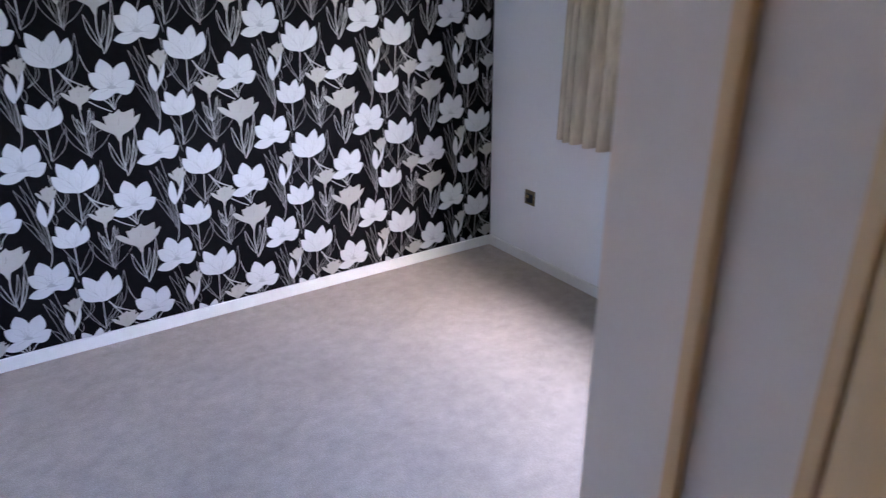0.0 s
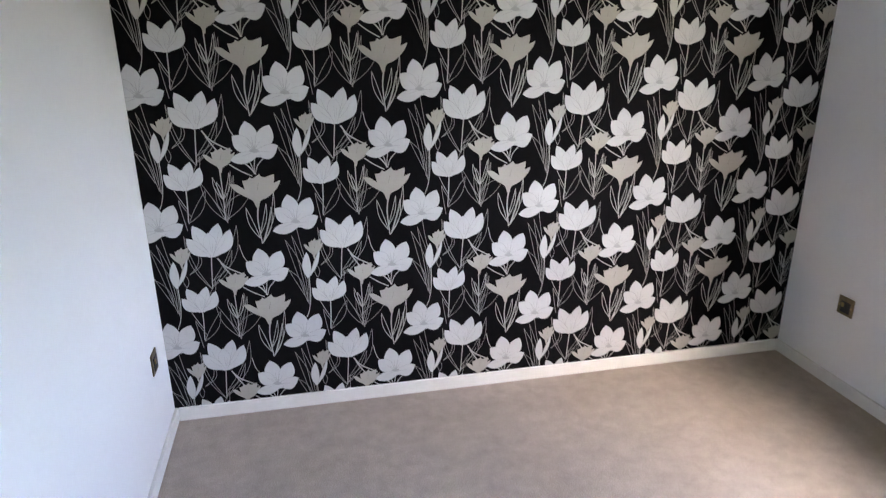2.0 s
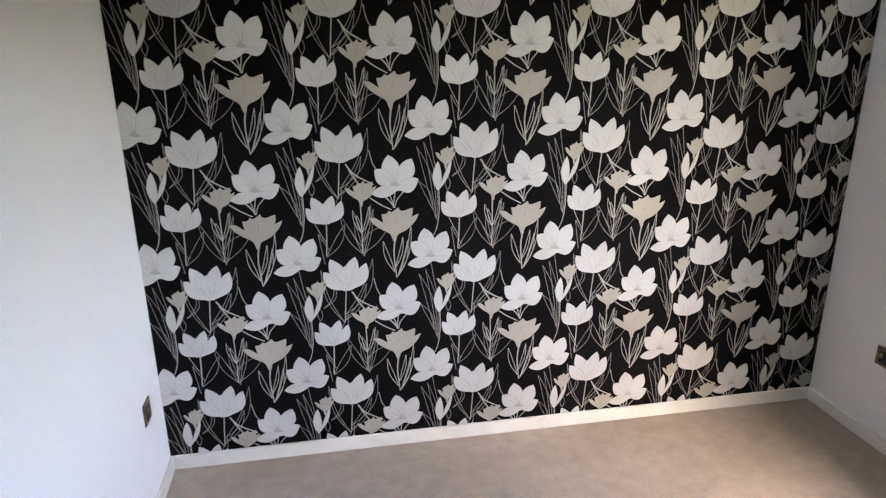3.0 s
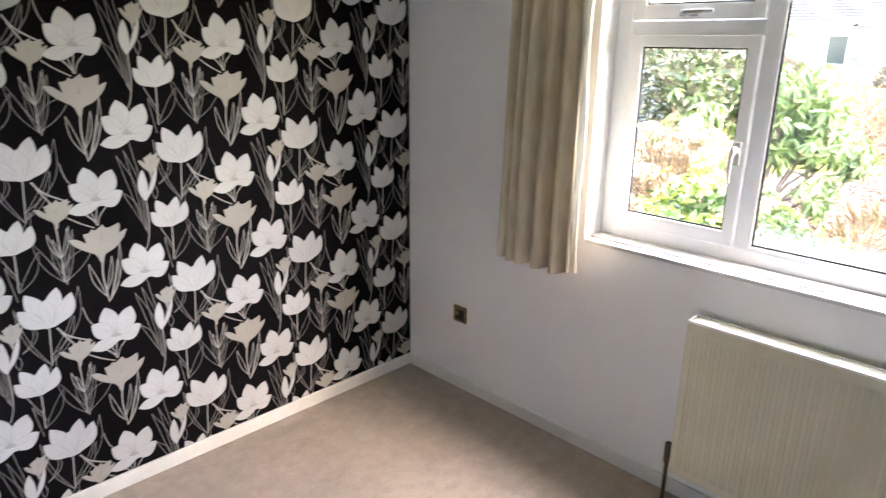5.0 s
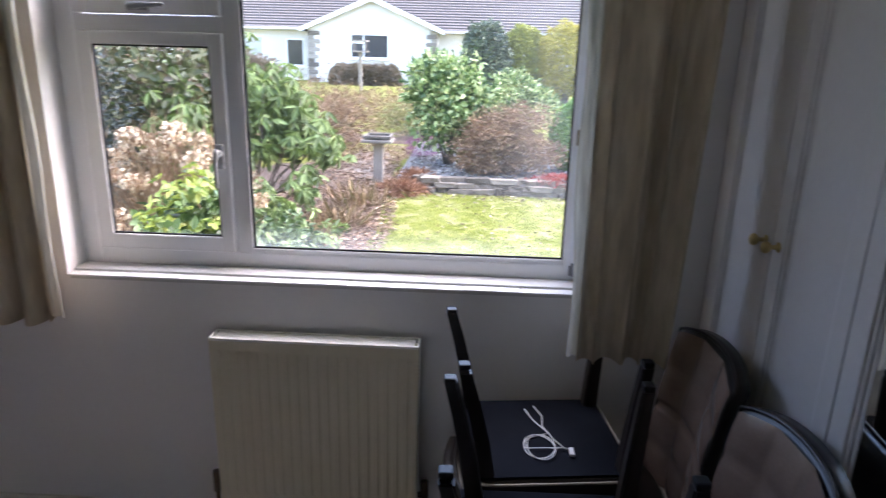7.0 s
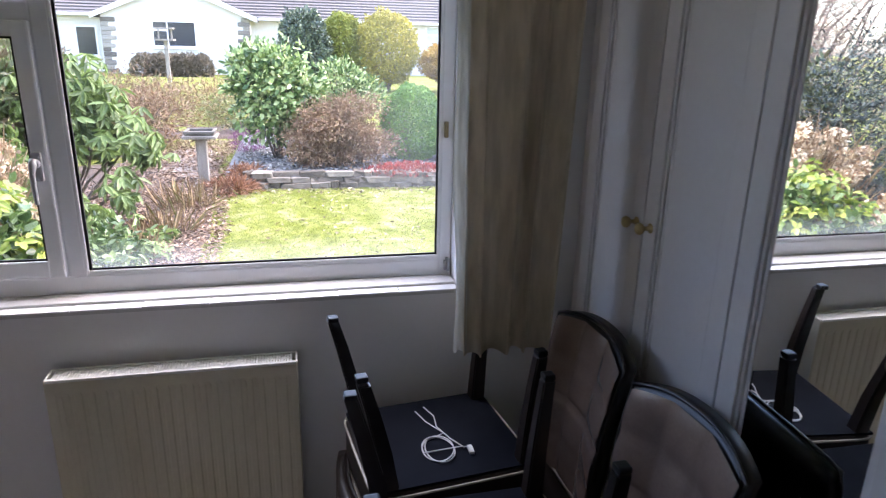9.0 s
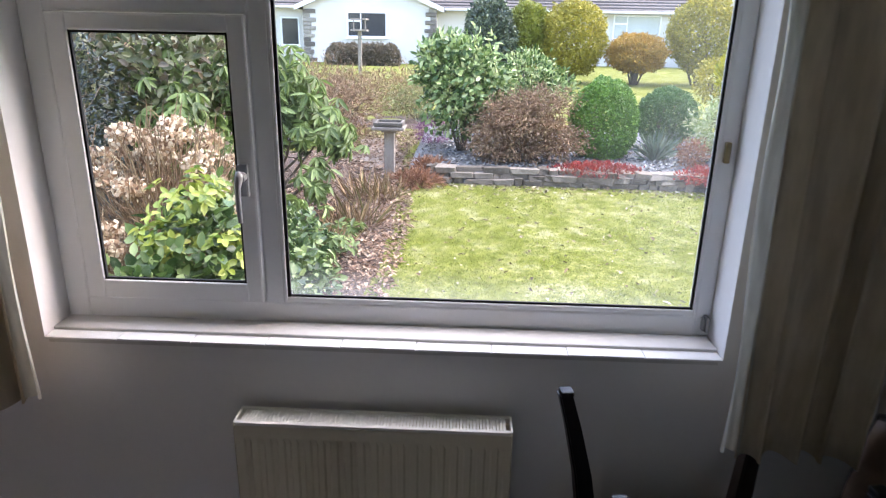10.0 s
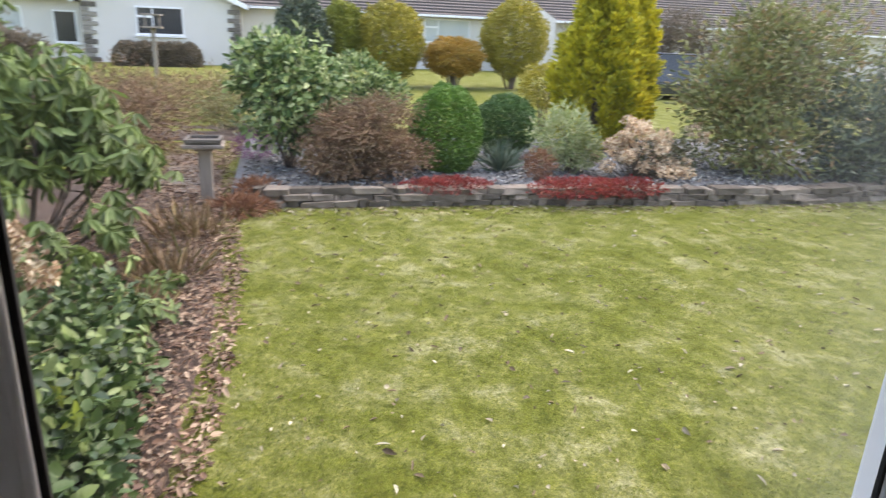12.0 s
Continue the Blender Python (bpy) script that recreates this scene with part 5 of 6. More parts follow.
for k in range(14):
    x, y = 7.1 + k * 0.40, -0.98 + 0.05 * k + rng.uniform(-0.15, 0.15)
    bm = bmesh.new()
    q = [bm.verts.new((x + rng.uniform(0.18, 0.27) * math.cos(t), y + rng.uniform(0.25, 0.38) * math.sin(t), z)) for z in (GZ, GZ + 0.052) for t in (0.2, 1.3, 2.2, 3.3, 4.3, 5.3)]
    bm.faces.new(q[6:])
    for i in range(6):
        bm.faces.new((q[i], q[(i + 1) % 6], q[6 + (i + 1) % 6], q[6 + i]))
    part("flagstone", bm, M_FLAG, path)

# ---------------------------------------------------------------- border plants near the window
hyd = empty("hydrangea", "brown dried hydrangea with papery flower heads outside the window", "shrub")
rs = np.random.RandomState(21)
heads = [(2.35 + 0.30 * rs.normal(), -0.34 + 0.30 * rs.normal(), 0.0) for _ in range(40)]
heads = [(x, y, 1.17 - 0.9 * ((x - 2.35) ** 2 + (y + 0.34) ** 2) - 0.30 * rs.rand() ** 2) for x, y, z in heads if -0.95 < y < 0.2 and x > 1.7]
heads += [(1.40 + 0.3 * rs.rand(), -0.45 + 0.35 * rs.rand(), 0.55 + 0.35 * rs.rand()) for _ in range(9)]
stems("stem", (2.25, -0.3, GZ), [(x, y, z - 0.02) for x, y, z in heads], 0.008, hyd, worn("dry_stalks", (0.17, 0.10, 0.055), (0.28, 0.18, 0.11), 9, 60, 0.85), 5)
C = np.concatenate([np.array(h) + 0.070 * rs.uniform(0.8, 1.3) * np.array([1, 1, 0.75]) * (lambda q: q / np.linalg.norm(q, axis=1, keepdims=True) * rs.uniform(0.6, 1, (len(q), 1)))(rs.normal(size=(95, 3))) for h in heads])
leaf_mesh("flower_heads", C, rs.normal(size=C.shape), rs.uniform(0.022, 0.035, len(C)), 0.026, F_DEAD, hyd, "papery brown flower heads", seed=6)
c, w = shell([(2.3, -0.32, 0.55, 0.48, 0.45, 0.55), (1.5, -0.2, 0.3, 0.3, 0.35, 0.4)], 1700, 8, 0.2, 0.2)
leaf_mesh("dead_twigs", c, w * 0.4 + 0.35 * rs.normal(size=w.shape) + [0, 0, 0.9], rs.uniform(0.12, 0.3, len(c)), 0.007, F_STRAW, hyd, "thin dry stalks", seed=7, curl=0.05)

lau = empty("laurel", "leafy green shrub with fresh yellow tips close to the window", "shrub")
nb = [(1.60, -0.80, 0.52, 0.36, 0.30, 0.38), (1.25, -0.75, 0.35, 0.32, 0.30, 0.36), (2.0, -0.92, 0.15, 0.40, 0.28, 0.26), (1.35, -1.02, 0.12, 0.36, 0.24, 0.26), (2.3, -1.05, 0.02, 0.45, 0.20, 0.14), (1.3, -1.14, 0.0, 0.4, 0.2, 0.2), (1.8, -1.10, 0.04, 0.4, 0.2, 0.2), (2.7, -1.05, 0.0, 0.4, 0.2, 0.12), (2.7, -0.85, 0.14, 0.45, 0.28, 0.22), (3.25, -0.82, 0.14, 0.42, 0.26, 0.22)]
stems("trunk", (1.6, -0.8, GZ), [(1.6 + 0.3 * math.cos(a), -0.8 + 0.25 * math.sin(a), 0.65) for a in range(7)], 0.010, lau, seed=4)
c, w = shell(nb, 9500, 9, 0.3, 0.4)
leaf_mesh("foliage", c, w + 0.6 * rs.normal(size=w.shape) + [0, 0, -0.1], rs.uniform(0.042, 0.085, len(c)), rs.uniform(0.028, 0.055, len(c)), F_GREEN, lau, "broad green leaves", seed=10, nrm=w + [0, 0, 0.6])
tips = [(1.62, -0.76, 0.92, 0.20, 0.17, 0.14), (1.80, -0.78, 0.88, 0.16, 0.14, 0.12), (1.40, -0.72, 0.78, 0.2, 0.16, 0.13), (1.75, -0.62, 0.85, 0.14, 0.14, 0.14), (1.45, -0.95, 0.72, 0.2, 0.14, 0.12), (1.95, -0.98, 0.35, 0.25, 0.18, 0.10)]
whorls(lau, tips, 85, 5, 0.062, 0.034, F_YELLOW, 11, 0.0, "yellow young leaves", 0.3, 0.3)

rho = empty("rhododendron", "large rhododendron with long drooping leaves in the border", "shrub")
rb = [(4.9, 0.15, 1.05, 0.75, 0.75, 0.60), (4.75, -0.50, 0.95, 0.6, 0.40, 0.36), (4.9, -0.75, 0.72, 0.36, 0.34, 0.26), (4.2, -0.80, 0.42, 0.22, 0.20, 0.18), (5.0, 0.9, 0.9, 0.6, 0.5, 0.7), (3.6, -0.55, 0.42, 0.28, 0.30, 0.22), (4.6, -0.3, 1.30, 0.35, 0.4, 0.25), (3.9, 0.28, 0.98, 0.40, 0.42, 0.30), (3.75, -0.15, 0.72, 0.35, 0.30, 0.26)]
stems("trunk", (4.6, -0.1, GZ), [(b[0], b[1], b[2] + 0.2 * b[5]) for b in rb] * 2, 0.022, rho, seed=8)
whorls(rho, rb, 760, 8, 0.135, 0.041, F_RHODO, 12, 0.9, inner=0.35, rough=0.55)
for x, y, s in ((3.35, -1.12, 20), (3.9, -1.15, 22), (2.95, -1.05, 23), (3.0, -0.55, 24)):
    sap = empty("seedling", "low sprig of long green leaves in the leaf litter", "plant", group="low sprigs in the border")
    stems("stem", (x, y, GZ), [(x + 0.04, y, 0.12), (x - 0.05, y + 0.04, 0.10)], 0.006, sap, seed=s)
    whorls(sap, [(x, y, 0.10, 0.14, 0.14, 0.12)], 9, 7, 0.10, 0.032, F_RHODO, s, 0.5)
shrub("laurustinus", "olive-green broad-leaved shrub behind the hydrangea", [(4.4, 0.55, 1.30, 0.6, 0.62, 0.66), (4.2, 1.2, 0.9, 0.5, 0.5, 0.8), (5.4, 1.9, 1.0, 0.6, 0.6, 0.7)], 4200, 0.10, 0.05, F_VIB, 31, 0.25, 0.4, face=True)
shrub("dark_evergreen", "dense dark blue-green evergreen shrub by the border's end", [(3.5, 1.05, 0.85, 0.55, 0.55, 0.95), (3.1, 0.6, 0.4, 0.35, 0.35, 0.55), (3.6, 1.9, 1.0, 0.8, 0.7, 1.1)], 12000, 0.05, 0.016, F_DARK, 32, 0.25, 0.35, out=0.8, wild=0.7)
for x, y, r, h, s in ((4.3, -1.08, 0.24, 0.42, 41), (5.3, -1.15, 0.28, 0.40, 42), (3.5, -1.0, 0.18, 0.32, 43)):
    cl = empty("dry_grass_clump", "tuft of dry brown stems standing in the border", "dry plant", group="dry stems in the border")
    rs = np.random.RandomState(s)
    m = 170
    a, rr = 2 * np.pi * rs.rand(m), r * rs.rand(m) ** 0.6
    c = np.stack([x + rr * np.cos(a), y + rr * np.sin(a), np.full(m, GZ + 0.02)], 1)
    d = np.stack([np.cos(a) * rr / r * 0.5, np.sin(a) * rr / r * 0.5, np.ones(m)], 1) + 0.42 * rs.normal(size=(m, 3))
    leaf_mesh("stalks", c, d, h * 0.85 * rs.uniform(0.3, 1.1, m), 0.0034, F_TAN, cl, seed=s, curl=0.12)
shrub("rusty_fern", "heap of collapsed rust-brown fern fronds by the bird bath", [(6.15, -1.52, 0.0, 0.26, 0.30, 0.10), (6.70, -1.66, 0.06, 0.25, 0.22, 0.09)], 1300, 0.11, 0.016, F_RUST, 45, 0.3, 0.2, up=-0.1, trunk=0.004, nstem=4)

# ---------------------------------------------------------------- planting behind the low wall
shrub("camellia", "glossy rounded variegated evergreen on a short trunk", [(7.90, -2.03, 0.978, 0.588, 0.609, 0.651), (7.85, -1.78, 1.34, 0.367, 0.378, 0.357), (7.79, -2.31, 0.926, 0.378, 0.378, 0.42)], 4400, 0.098, 0.052, F_CAM, 51, 0.32, 0.55, up=0.0, face=True)
shrub("spiraea", "domed russet-brown twiggy shrub over the stone wall", [(7.16, -2.86, 0.40, 0.56, 0.60, 0.38), (7.05, -2.50, 0.36, 0.42, 0.40, 0.22), (7.02, -3.24, 0.42, 0.40, 0.38, 0.22), (7.15, -2.70, 0.72, 0.45, 0.42, 0.22), (7.2, -3.05, 0.84, 0.42, 0.42, 0.20), (6.9, -2.9, 0.62, 0.36, 0.40, 0.14), (7.05, -2.62, 0.56, 0.34, 0.42, 0.13)], 17000, 0.046, 0.017, F_BROWN, 52, 0.5, 0.35, out=0.8, up=-0.1, wild=0.7, nstem=14, trunk=0.010)
shrub("clipped_box", "clipped bright green dome of box", [(7.58, -3.95, 0.573, 0.441, 0.452, 0.588)], 20000, 0.032, 0.020, F_BOX, 53, 0.05, 0.75, face=True)
shrub("clipped_box", "smaller clipped dark green dome of box", [(8.42, -5.04, 0.55, 0.42, 0.43, 0.441)], 14000, 0.032, 0.019, F_BOXD, 54, 0.05, 0.75, face=True)
yuc = empty("spiky_plant", "rosette of narrow grey-green spiky leaves in the gravel", "plant")
rs = np.random.RandomState(55)
a, e = 2 * np.pi * rs.rand(90), rs.uniform(0.25, 1.4, 90)
d = np.stack([np.cos(a) * np.cos(e), np.sin(a) * np.cos(e), np.sin(e)], 1)
leaf_mesh("spikes", np.tile(np.array([7.45, -4.66, 0.10]), (90, 1)) + 0.03 * rs.normal(size=(90, 3)), d, rs.uniform(0.28, 0.46, 90), 0.030, F_YUCCA, yuc, seed=55, curl=0.08)
shrub("pale_shrub", "pale green and white variegated shrub", [(7.37, -5.46, 0.543, 0.357, 0.389, 0.378), (7.27, -5.67, 0.375, 0.273, 0.273, 0.231)], 2600, 0.07, 0.024, F_PALE, 56, 0.25, 0.4)
shrub("red_stemmed_plant", "low brown-red plant at the gravel's edge", [(6.85, -4.96, 0.29, 0.168, 0.189, 0.189)], 900, 0.05, 0.012, F_RUST, 57, 0.25, 0.3, trunk=0.005, nstem=5)
shrub("heather", "small mound of purple heather", [(8.45, -1.58, 0.27, 0.27, 0.27, 0.24)], 1700, 0.035, 0.008, F_PURPLE, 58, 0.15, 0.4, trunk=0.004, nstem=5)
shrub("heather", "low mat of red heather behind the wall", [(6.43, -3.70, 0.138, 0.231, 0.546, 0.0893)], 1800, 0.042, 0.016, F_RED, 59, 0.2, 0.3, up=0.5, trunk=0.003, nstem=4)
shrub("heather", "long mat of dark red heather spilling on the wall", [(6.17, -5.14, 0.155, 0.252, 0.578, 0.105), (6.11, -5.77, 0.16, 0.21, 0.42, 0.0945)], 2600, 0.045, 0.016, F_RED, 60, 0.2, 0.3, up=0.5, trunk=0.003, nstem=4)
hc = empty("hydrangea", "hydrangea with cream dried flower heads above the wall", "shrub")
rs = np.random.RandomState(61)
heads = [(6.95 + 0.24 * rs.normal(), -6.36 + 0.28 * rs.normal(), 0.0) for _ in range(44)]
heads = [(x, y, max(0.26, 0.86 - 1.0 * ((x - 7.0) ** 2 + (y + 6.36) ** 2) - 0.50 * rs.rand())) for x, y, z in heads]
heads += [(6.9, -7.2, 0.62), (6.95, -7.05, 0.70)]
stems("stem", (7.0, -6.36, GZ), heads, 0.007, hc, seed=61)
C = np.concatenate([np.array(h) + 0.088 * np.array([1, 1, 0.8]) * (lambda q: q / np.linalg.norm(q, axis=1, keepdims=True) * rs.uniform(0.75, 1, (len(q), 1)))(rs.normal(size=(60, 3))) for h in heads])
leaf_mesh("flower_heads", C, rs.normal(size=C.shape), 0.042, 0.034, F_CREAM, hc, "cream papery flower heads", seed=62)
c, w = shell([(7.11, -6.72, 0.329, 0.40, 0.52, 0.30)], 1500, 63, 0.25, 0.3)
leaf_mesh("foliage", c, w + 0.7 * rs.normal(size=w.shape), 0.06, 0.022, F_VIB, hc, seed=63)


def conifer(label, x, y, z0, top, r, seed, mat, n=24000):
    """Golden conifer: plumes that point up and out all over a pointed egg."""
    s = empty("conifer", label, "conifer tree")
    bm = bmesh.new()
    tube(bm, [(x, y, GZ - 0.05), (x, y, (z0 + top) / 2), (x, y, top - 0.1)], [0.09, 0.05, 0.01], 8)
    part("trunk", bm, M_BARK, s)
    rs = np.random.RandomState(seed)
    m = n // 70
    v = rs.rand(m) ** 0.8
    prof = np.interp(v, [0, 0.12, 0.35, 0.6, 0.85, 1.0], [0.62, 0.92, 1.0, 0.80, 0.42, 0.06])
    a = 2 * np.pi * rs.rand(m)
    k = np.array([noise.noise(Vector((math.cos(q) * 3.2, math.sin(q) * 3.2, t * 6 + seed))) for q, t in zip(a, v)])
    rr = r * prof * (0.78 + 0.18 * rs.rand(m)) * (1 + 0.2 * k)
    foot = np.stack([x + rr * np.cos(a), y + rr * np.sin(a), z0 + (top - z0) * v], 1)
    way = np.stack([np.cos(a) * 0.55, np.sin(a) * 0.55, np.full(m, 1.0)], 1) + 0.15 * rs.normal(size=(m, 3))
    pick = rs.randint(0, m, n)
    t = rs.rand(n, 1)
    side = rs.normal(size=(n, 3))
    c = foot[pick] + way[pick] * 0.24 * (t - 0.35) + side * 0.045 * (1.05 - t)
    d = way[pick] + 0.5 * side
    leaf_mesh("plumes", c, d, rs.uniform(0.07, 0.14, n), rs.uniform(0.025, 0.045, n), mat, s, seed=seed, curl=0.1)
    return s


conifer("tall golden-yellow conifer with upright plumes", 9.4, -6.90, 0.12, 2.50, 0.74, 71, F_GOLD)
conifer("golden conifer grown into its taller neighbour", 9.8, -7.55, 0.25, 2.60, 0.58, 72, F_GOLD, 14000)


def topiary(name, label, x, y, z0, z1, r, mat, seed, n=15000, ls=0.075, rough=0.06):
    """Clipped head on a visible trunk."""
    return shrub(name, label, [(x, y, (z0 + z1) / 2, r, r, (z1 - z0) / 2)], n, ls, ls * 0.62, mat, seed, rough + 0.03, 0.60, trunk=0.04, nstem=9, category="clipped shrub", face=True)


topiary("clipped_shrub", "clipped egg-shaped golden shrub on the far lawn", 20.5, -5.38, 0.40, 2.72, 1.06, F_TOPI, 73)
topiary("clipped_shrub", "clipped golden shrub on a bare trunk", 20.5, -9.40, 0.55, 2.95, 1.08, F_TOPI, 74)
topiary("clipped_shrub", "rounded yellow-green clipped shrub", 20.8, -3.92, 0.55, 2.62, 0.80, F_TOPG, 75)
topiary("clipped_shrub", "dark green rounded shrub beside the yellow ones", 20.0, -2.70, 0.4, 2.65, 0.80, F_BLUE, 76, 9000, 0.10, 0.12)
topiary("orange_shrub", "low rounded shrub with orange leaves on thin stems", 20.3, -7.38, 0.55, 1.72, 0.93, F_ORANGE, 77, 12000, 0.07, 0.1)
shrub("pale_shrub", "light green shrub behind the camellia", [(9.68, -3.10, 1.09, 0.473, 0.473, 0.367), (9.68, -3.46, 0.838, 0.42, 0.42, 0.315)], 1900, 0.08, 0.04, F_CAM, 78, 0.25, 0.4)
shrub("pale_shrub", "small yellowish variegated shrub on the lawn", [(11.57, -6.88, 0.903, 0.441, 0.473, 0.441)], 2200, 0.06, 0.03, F_TOPI, 79, 0.15, 0.5)
shrub("bare_shrub", "low twiggy brown shrub beyond the path", [(9.05, -0.21, 0.583, 0.735, 0.788, 0.525), (10.31, 0.63, 0.684, 0.84, 0.84, 0.578)], 2600, 0.085, 0.018, F_BROWN, 80, 0.35, 0.2, wild=0.9, nstem=18, trunk=0.010)
shrub("bare_shrub", "grey-green leggy shrub along the far path", [(12.10, -1.36, 0.605, 0.525, 0.63, 0.473), (11.05, -0.945, 0.413, 0.42, 0.525, 0.315)], 1900, 0.085, 0.020, F_OLIVE, 81, 0.35, 0.2, wild=0.9, nstem=14, trunk=0.008)
for k, (x, y, r, h) in enumerate(((10.2, 0.2, 0.7, 0.75), (11.8, 1.2, 0.9, 0.9), (13.0, -0.6, 0.8, 0.8), (9.0, 1.0, 0.6, 0.8), (12.6, -2.2, 0.6, 0.6), (14.5, 0.6, 0.9, 0.7))):
    shrub("bare_shrub", "leggy brown winter shrub among the stones of the far bed", [(x, y, 0.12 + h * 0.45, r, r, h * 0.62)], 1500, 0.10, 0.022, (F_BROWN, F_OLIVE, F_TAN)[k % 3], 110 + k, 0.35, 0.2, wild=0.9, nstem=16, trunk=0.008)
sheet("far_bed", 10.3, 16.0, 40, lambda x: -2.6, lambda x: 4.0, 30, 0.045, 0.03, M_SOIL, "brown soil of the planted bed beyond the path", "flower bed", 0.12)
F_PINK = foliage_mat("bare_pinkish_twigs", G((0.24, 0.175, 0.155), (0.32, 0.24, 0.21), (0.18, 0.13, 0.115), (0.38, 0.30, 0.27)), 0.8, 0.2)
shrub("bare_tree", "tall leafless tree with pinkish-brown twigs behind the border", [(7.6, 3.2, 1.9, 1.0, 1.5, 1.7), (7.0, 5.0, 2.4, 1.4, 1.6, 2.2), (9.5, 4.6, 2.0, 1.4, 1.7, 1.9)], 20000, 0.13, 0.010, F_PINK, 130, 0.3, 0.2, wild=0.9, nstem=22, trunk=0.03, category="tree")
shrub("evergreen_hedge", "tall dull green hedge closing the garden's side", [(4.6, 4.2, 1.0, 1.2, 0.7, 1.5), (2.4, 4.0, 1.0, 1.3, 0.7, 1.5), (6.6, 6.2, 1.4, 1.3, 0.9, 1.8)], 15000, 0.08, 0.035, F_VIB, 131, 0.2, 0.45, nstem=20, trunk=0.02, category="hedge")
shrub("tall_shrub", "slender light green shrub beyond the rhododendron", [(8.00, 1.42, 1.15, 0.42, 0.42, 0.945), (7.58, 0.945, 0.723, 0.42, 0.42, 0.578)], 3000, 0.075, 0.028, F_RHODO, 82, 0.3, 0.35)
shrub("twiggy_shrub", "dull brown bush standing over the border", [(6.95, 1.05, 0.708, 0.63, 0.63, 0.63), (6.53, 2.31, 1.00, 0.735, 0.735, 0.945)], 2600, 0.09, 0.020, F_BROWN, 83, 0.3, 0.2, nstem=14)
shrub("olive_shrub", "large loose grey-green shrub with russet tips", [(7.58, -8.40, 1.21, 0.892, 0.84, 0.892), (7.48, -7.77, 0.984, 0.578, 0.525, 0.683), (7.69, -9.34, 1.54, 0.945, 0.788, 0.892), (6.85, -8.08, 0.493, 0.525, 0.63, 0.441), (7.79, -8.61, 2.00, 0.525, 0.525, 0.367)], 11000, 0.095, 0.036, F_OLIVE, 84, 0.75, 0.35, nstem=16, trunk=0.018)
shrub("olive_shrub", "dark blue-green shrub spreading over the wall", [(6.95, -9.66, 0.725, 0.735, 0.84, 0.63), (6.64, -10.71, 0.934, 0.84, 0.84, 0.84), (6.53, -9.34, 0.338, 0.525, 0.63, 0.315)], 9500, 0.09, 0.035, F_BLUE, 85, 0.6, 0.4, nstem=14)

# ---------------------------------------------------------------- houses beyond
def far_window(parent, x, y0, y1, z0, z1, panes, dark):
    """White frame that stands proud of the wall, its panes between bars; panes: widths as shares, from y1 down to y0."""
    w = part("window", boxes((x - 0.05, x + 0.02, y0, y1, z0, z0 + 0.07), (x - 0.05, x + 0.02, y0, y1, z1 - 0.07, z1), (x - 0.05, x + 0.02, y0, y0 + 0.06, z0 + 0.07, z1 - 0.07), (x - 0.05, x + 0.02, y1 - 0.06, y1, z0 + 0.07, z1 - 0.07)), M_UPVC, parent)
    part("sill", boxes((x - 0.12, x, y0 - 0.05, y1 + 0.05, z0 - 0.06, z0 - 0.004)), M_UPVC, w)
    y, tot = y1 - 0.06, y1 - y0 - 0.12
    for k, s in enumerate(panes):
        e = y - tot * s
        part("pane", boxes((x - 0.02, x - 0.01, e + 0.025, y - 0.025, z0 + 0.075, z1 - 0.075)), dark[k], w)
        if k == 0 and len(panes) > 1:
            zt = z1 - 0.36 * (z1 - z0)
            part("transom", boxes((x - 0.045, x + 0.02, e + 0.02, y, zt - 0.045, zt + 0.045)), M_UPVC, w)
        part("bar", boxes((x - 0.045, x + 0.02, e - 0.024, e + 0.024, z0 + 0.07, z1 - 0.07)), M_UPVC, w) if k < len(panes) - 1 else None
        y = e
    return w


house = empty("bungalow", "long white rendered bungalow with slate quoins and a dark tiled roof", "house")
HG, HE = 0.10, 2.62
part("wall", boxes((31.0, 31.3, -62.0, 14.0, HG, HE + 0.1)), M_RENDER, house)
bm = bmesh.new()
g0, g1, ga = -0.55, 5.40, HE + 1.30
pts = [(g0, HG), (g1, HG), (g1, HE), ((g0 + g1) / 2, ga), (g0, HE)]
vf, vb = [bm.verts.new((29.4, y, z)) for y, z in pts], [bm.verts.new((31.0, y, z)) for y, z in pts]
bm.faces.new(vf[::-1])
for i in range(5):
    bm.faces.new((vf[i], vf[(i + 1) % 5], vb[(i + 1) % 5], vb[i]))
part("gable_wall", bm, M_RENDER, house)


def tiled(parent, x0, x1, y0, y1, z0, z1, rows):
    """Roof slope as overlapping courses of tiles."""
    bm = bmesh.new()
    for k in range(rows):
        a, b_ = k / rows, (k + 1) / rows
        xa, xb, za, zb = x0 + (x1 - x0) * a, x0 + (x1 - x0) * b_, z0 + (z1 - z0) * a, z0 + (z1 - z0) * b_
        q = [bm.verts.new(p) for p in ((xa, y0, za + 0.05), (xa, y1, za + 0.05), (xb + 0.1, y1, zb + 0.02), (xb + 0.1, y0, zb + 0.02), (xa, y0, za), (xa, y1, za))]
        bm.faces.new((q[0], q[3], q[2], q[1]))
        bm.faces.new((q[0], q[1], q[5], q[4]))
    return part("roof", bm, M_ROOF, parent)


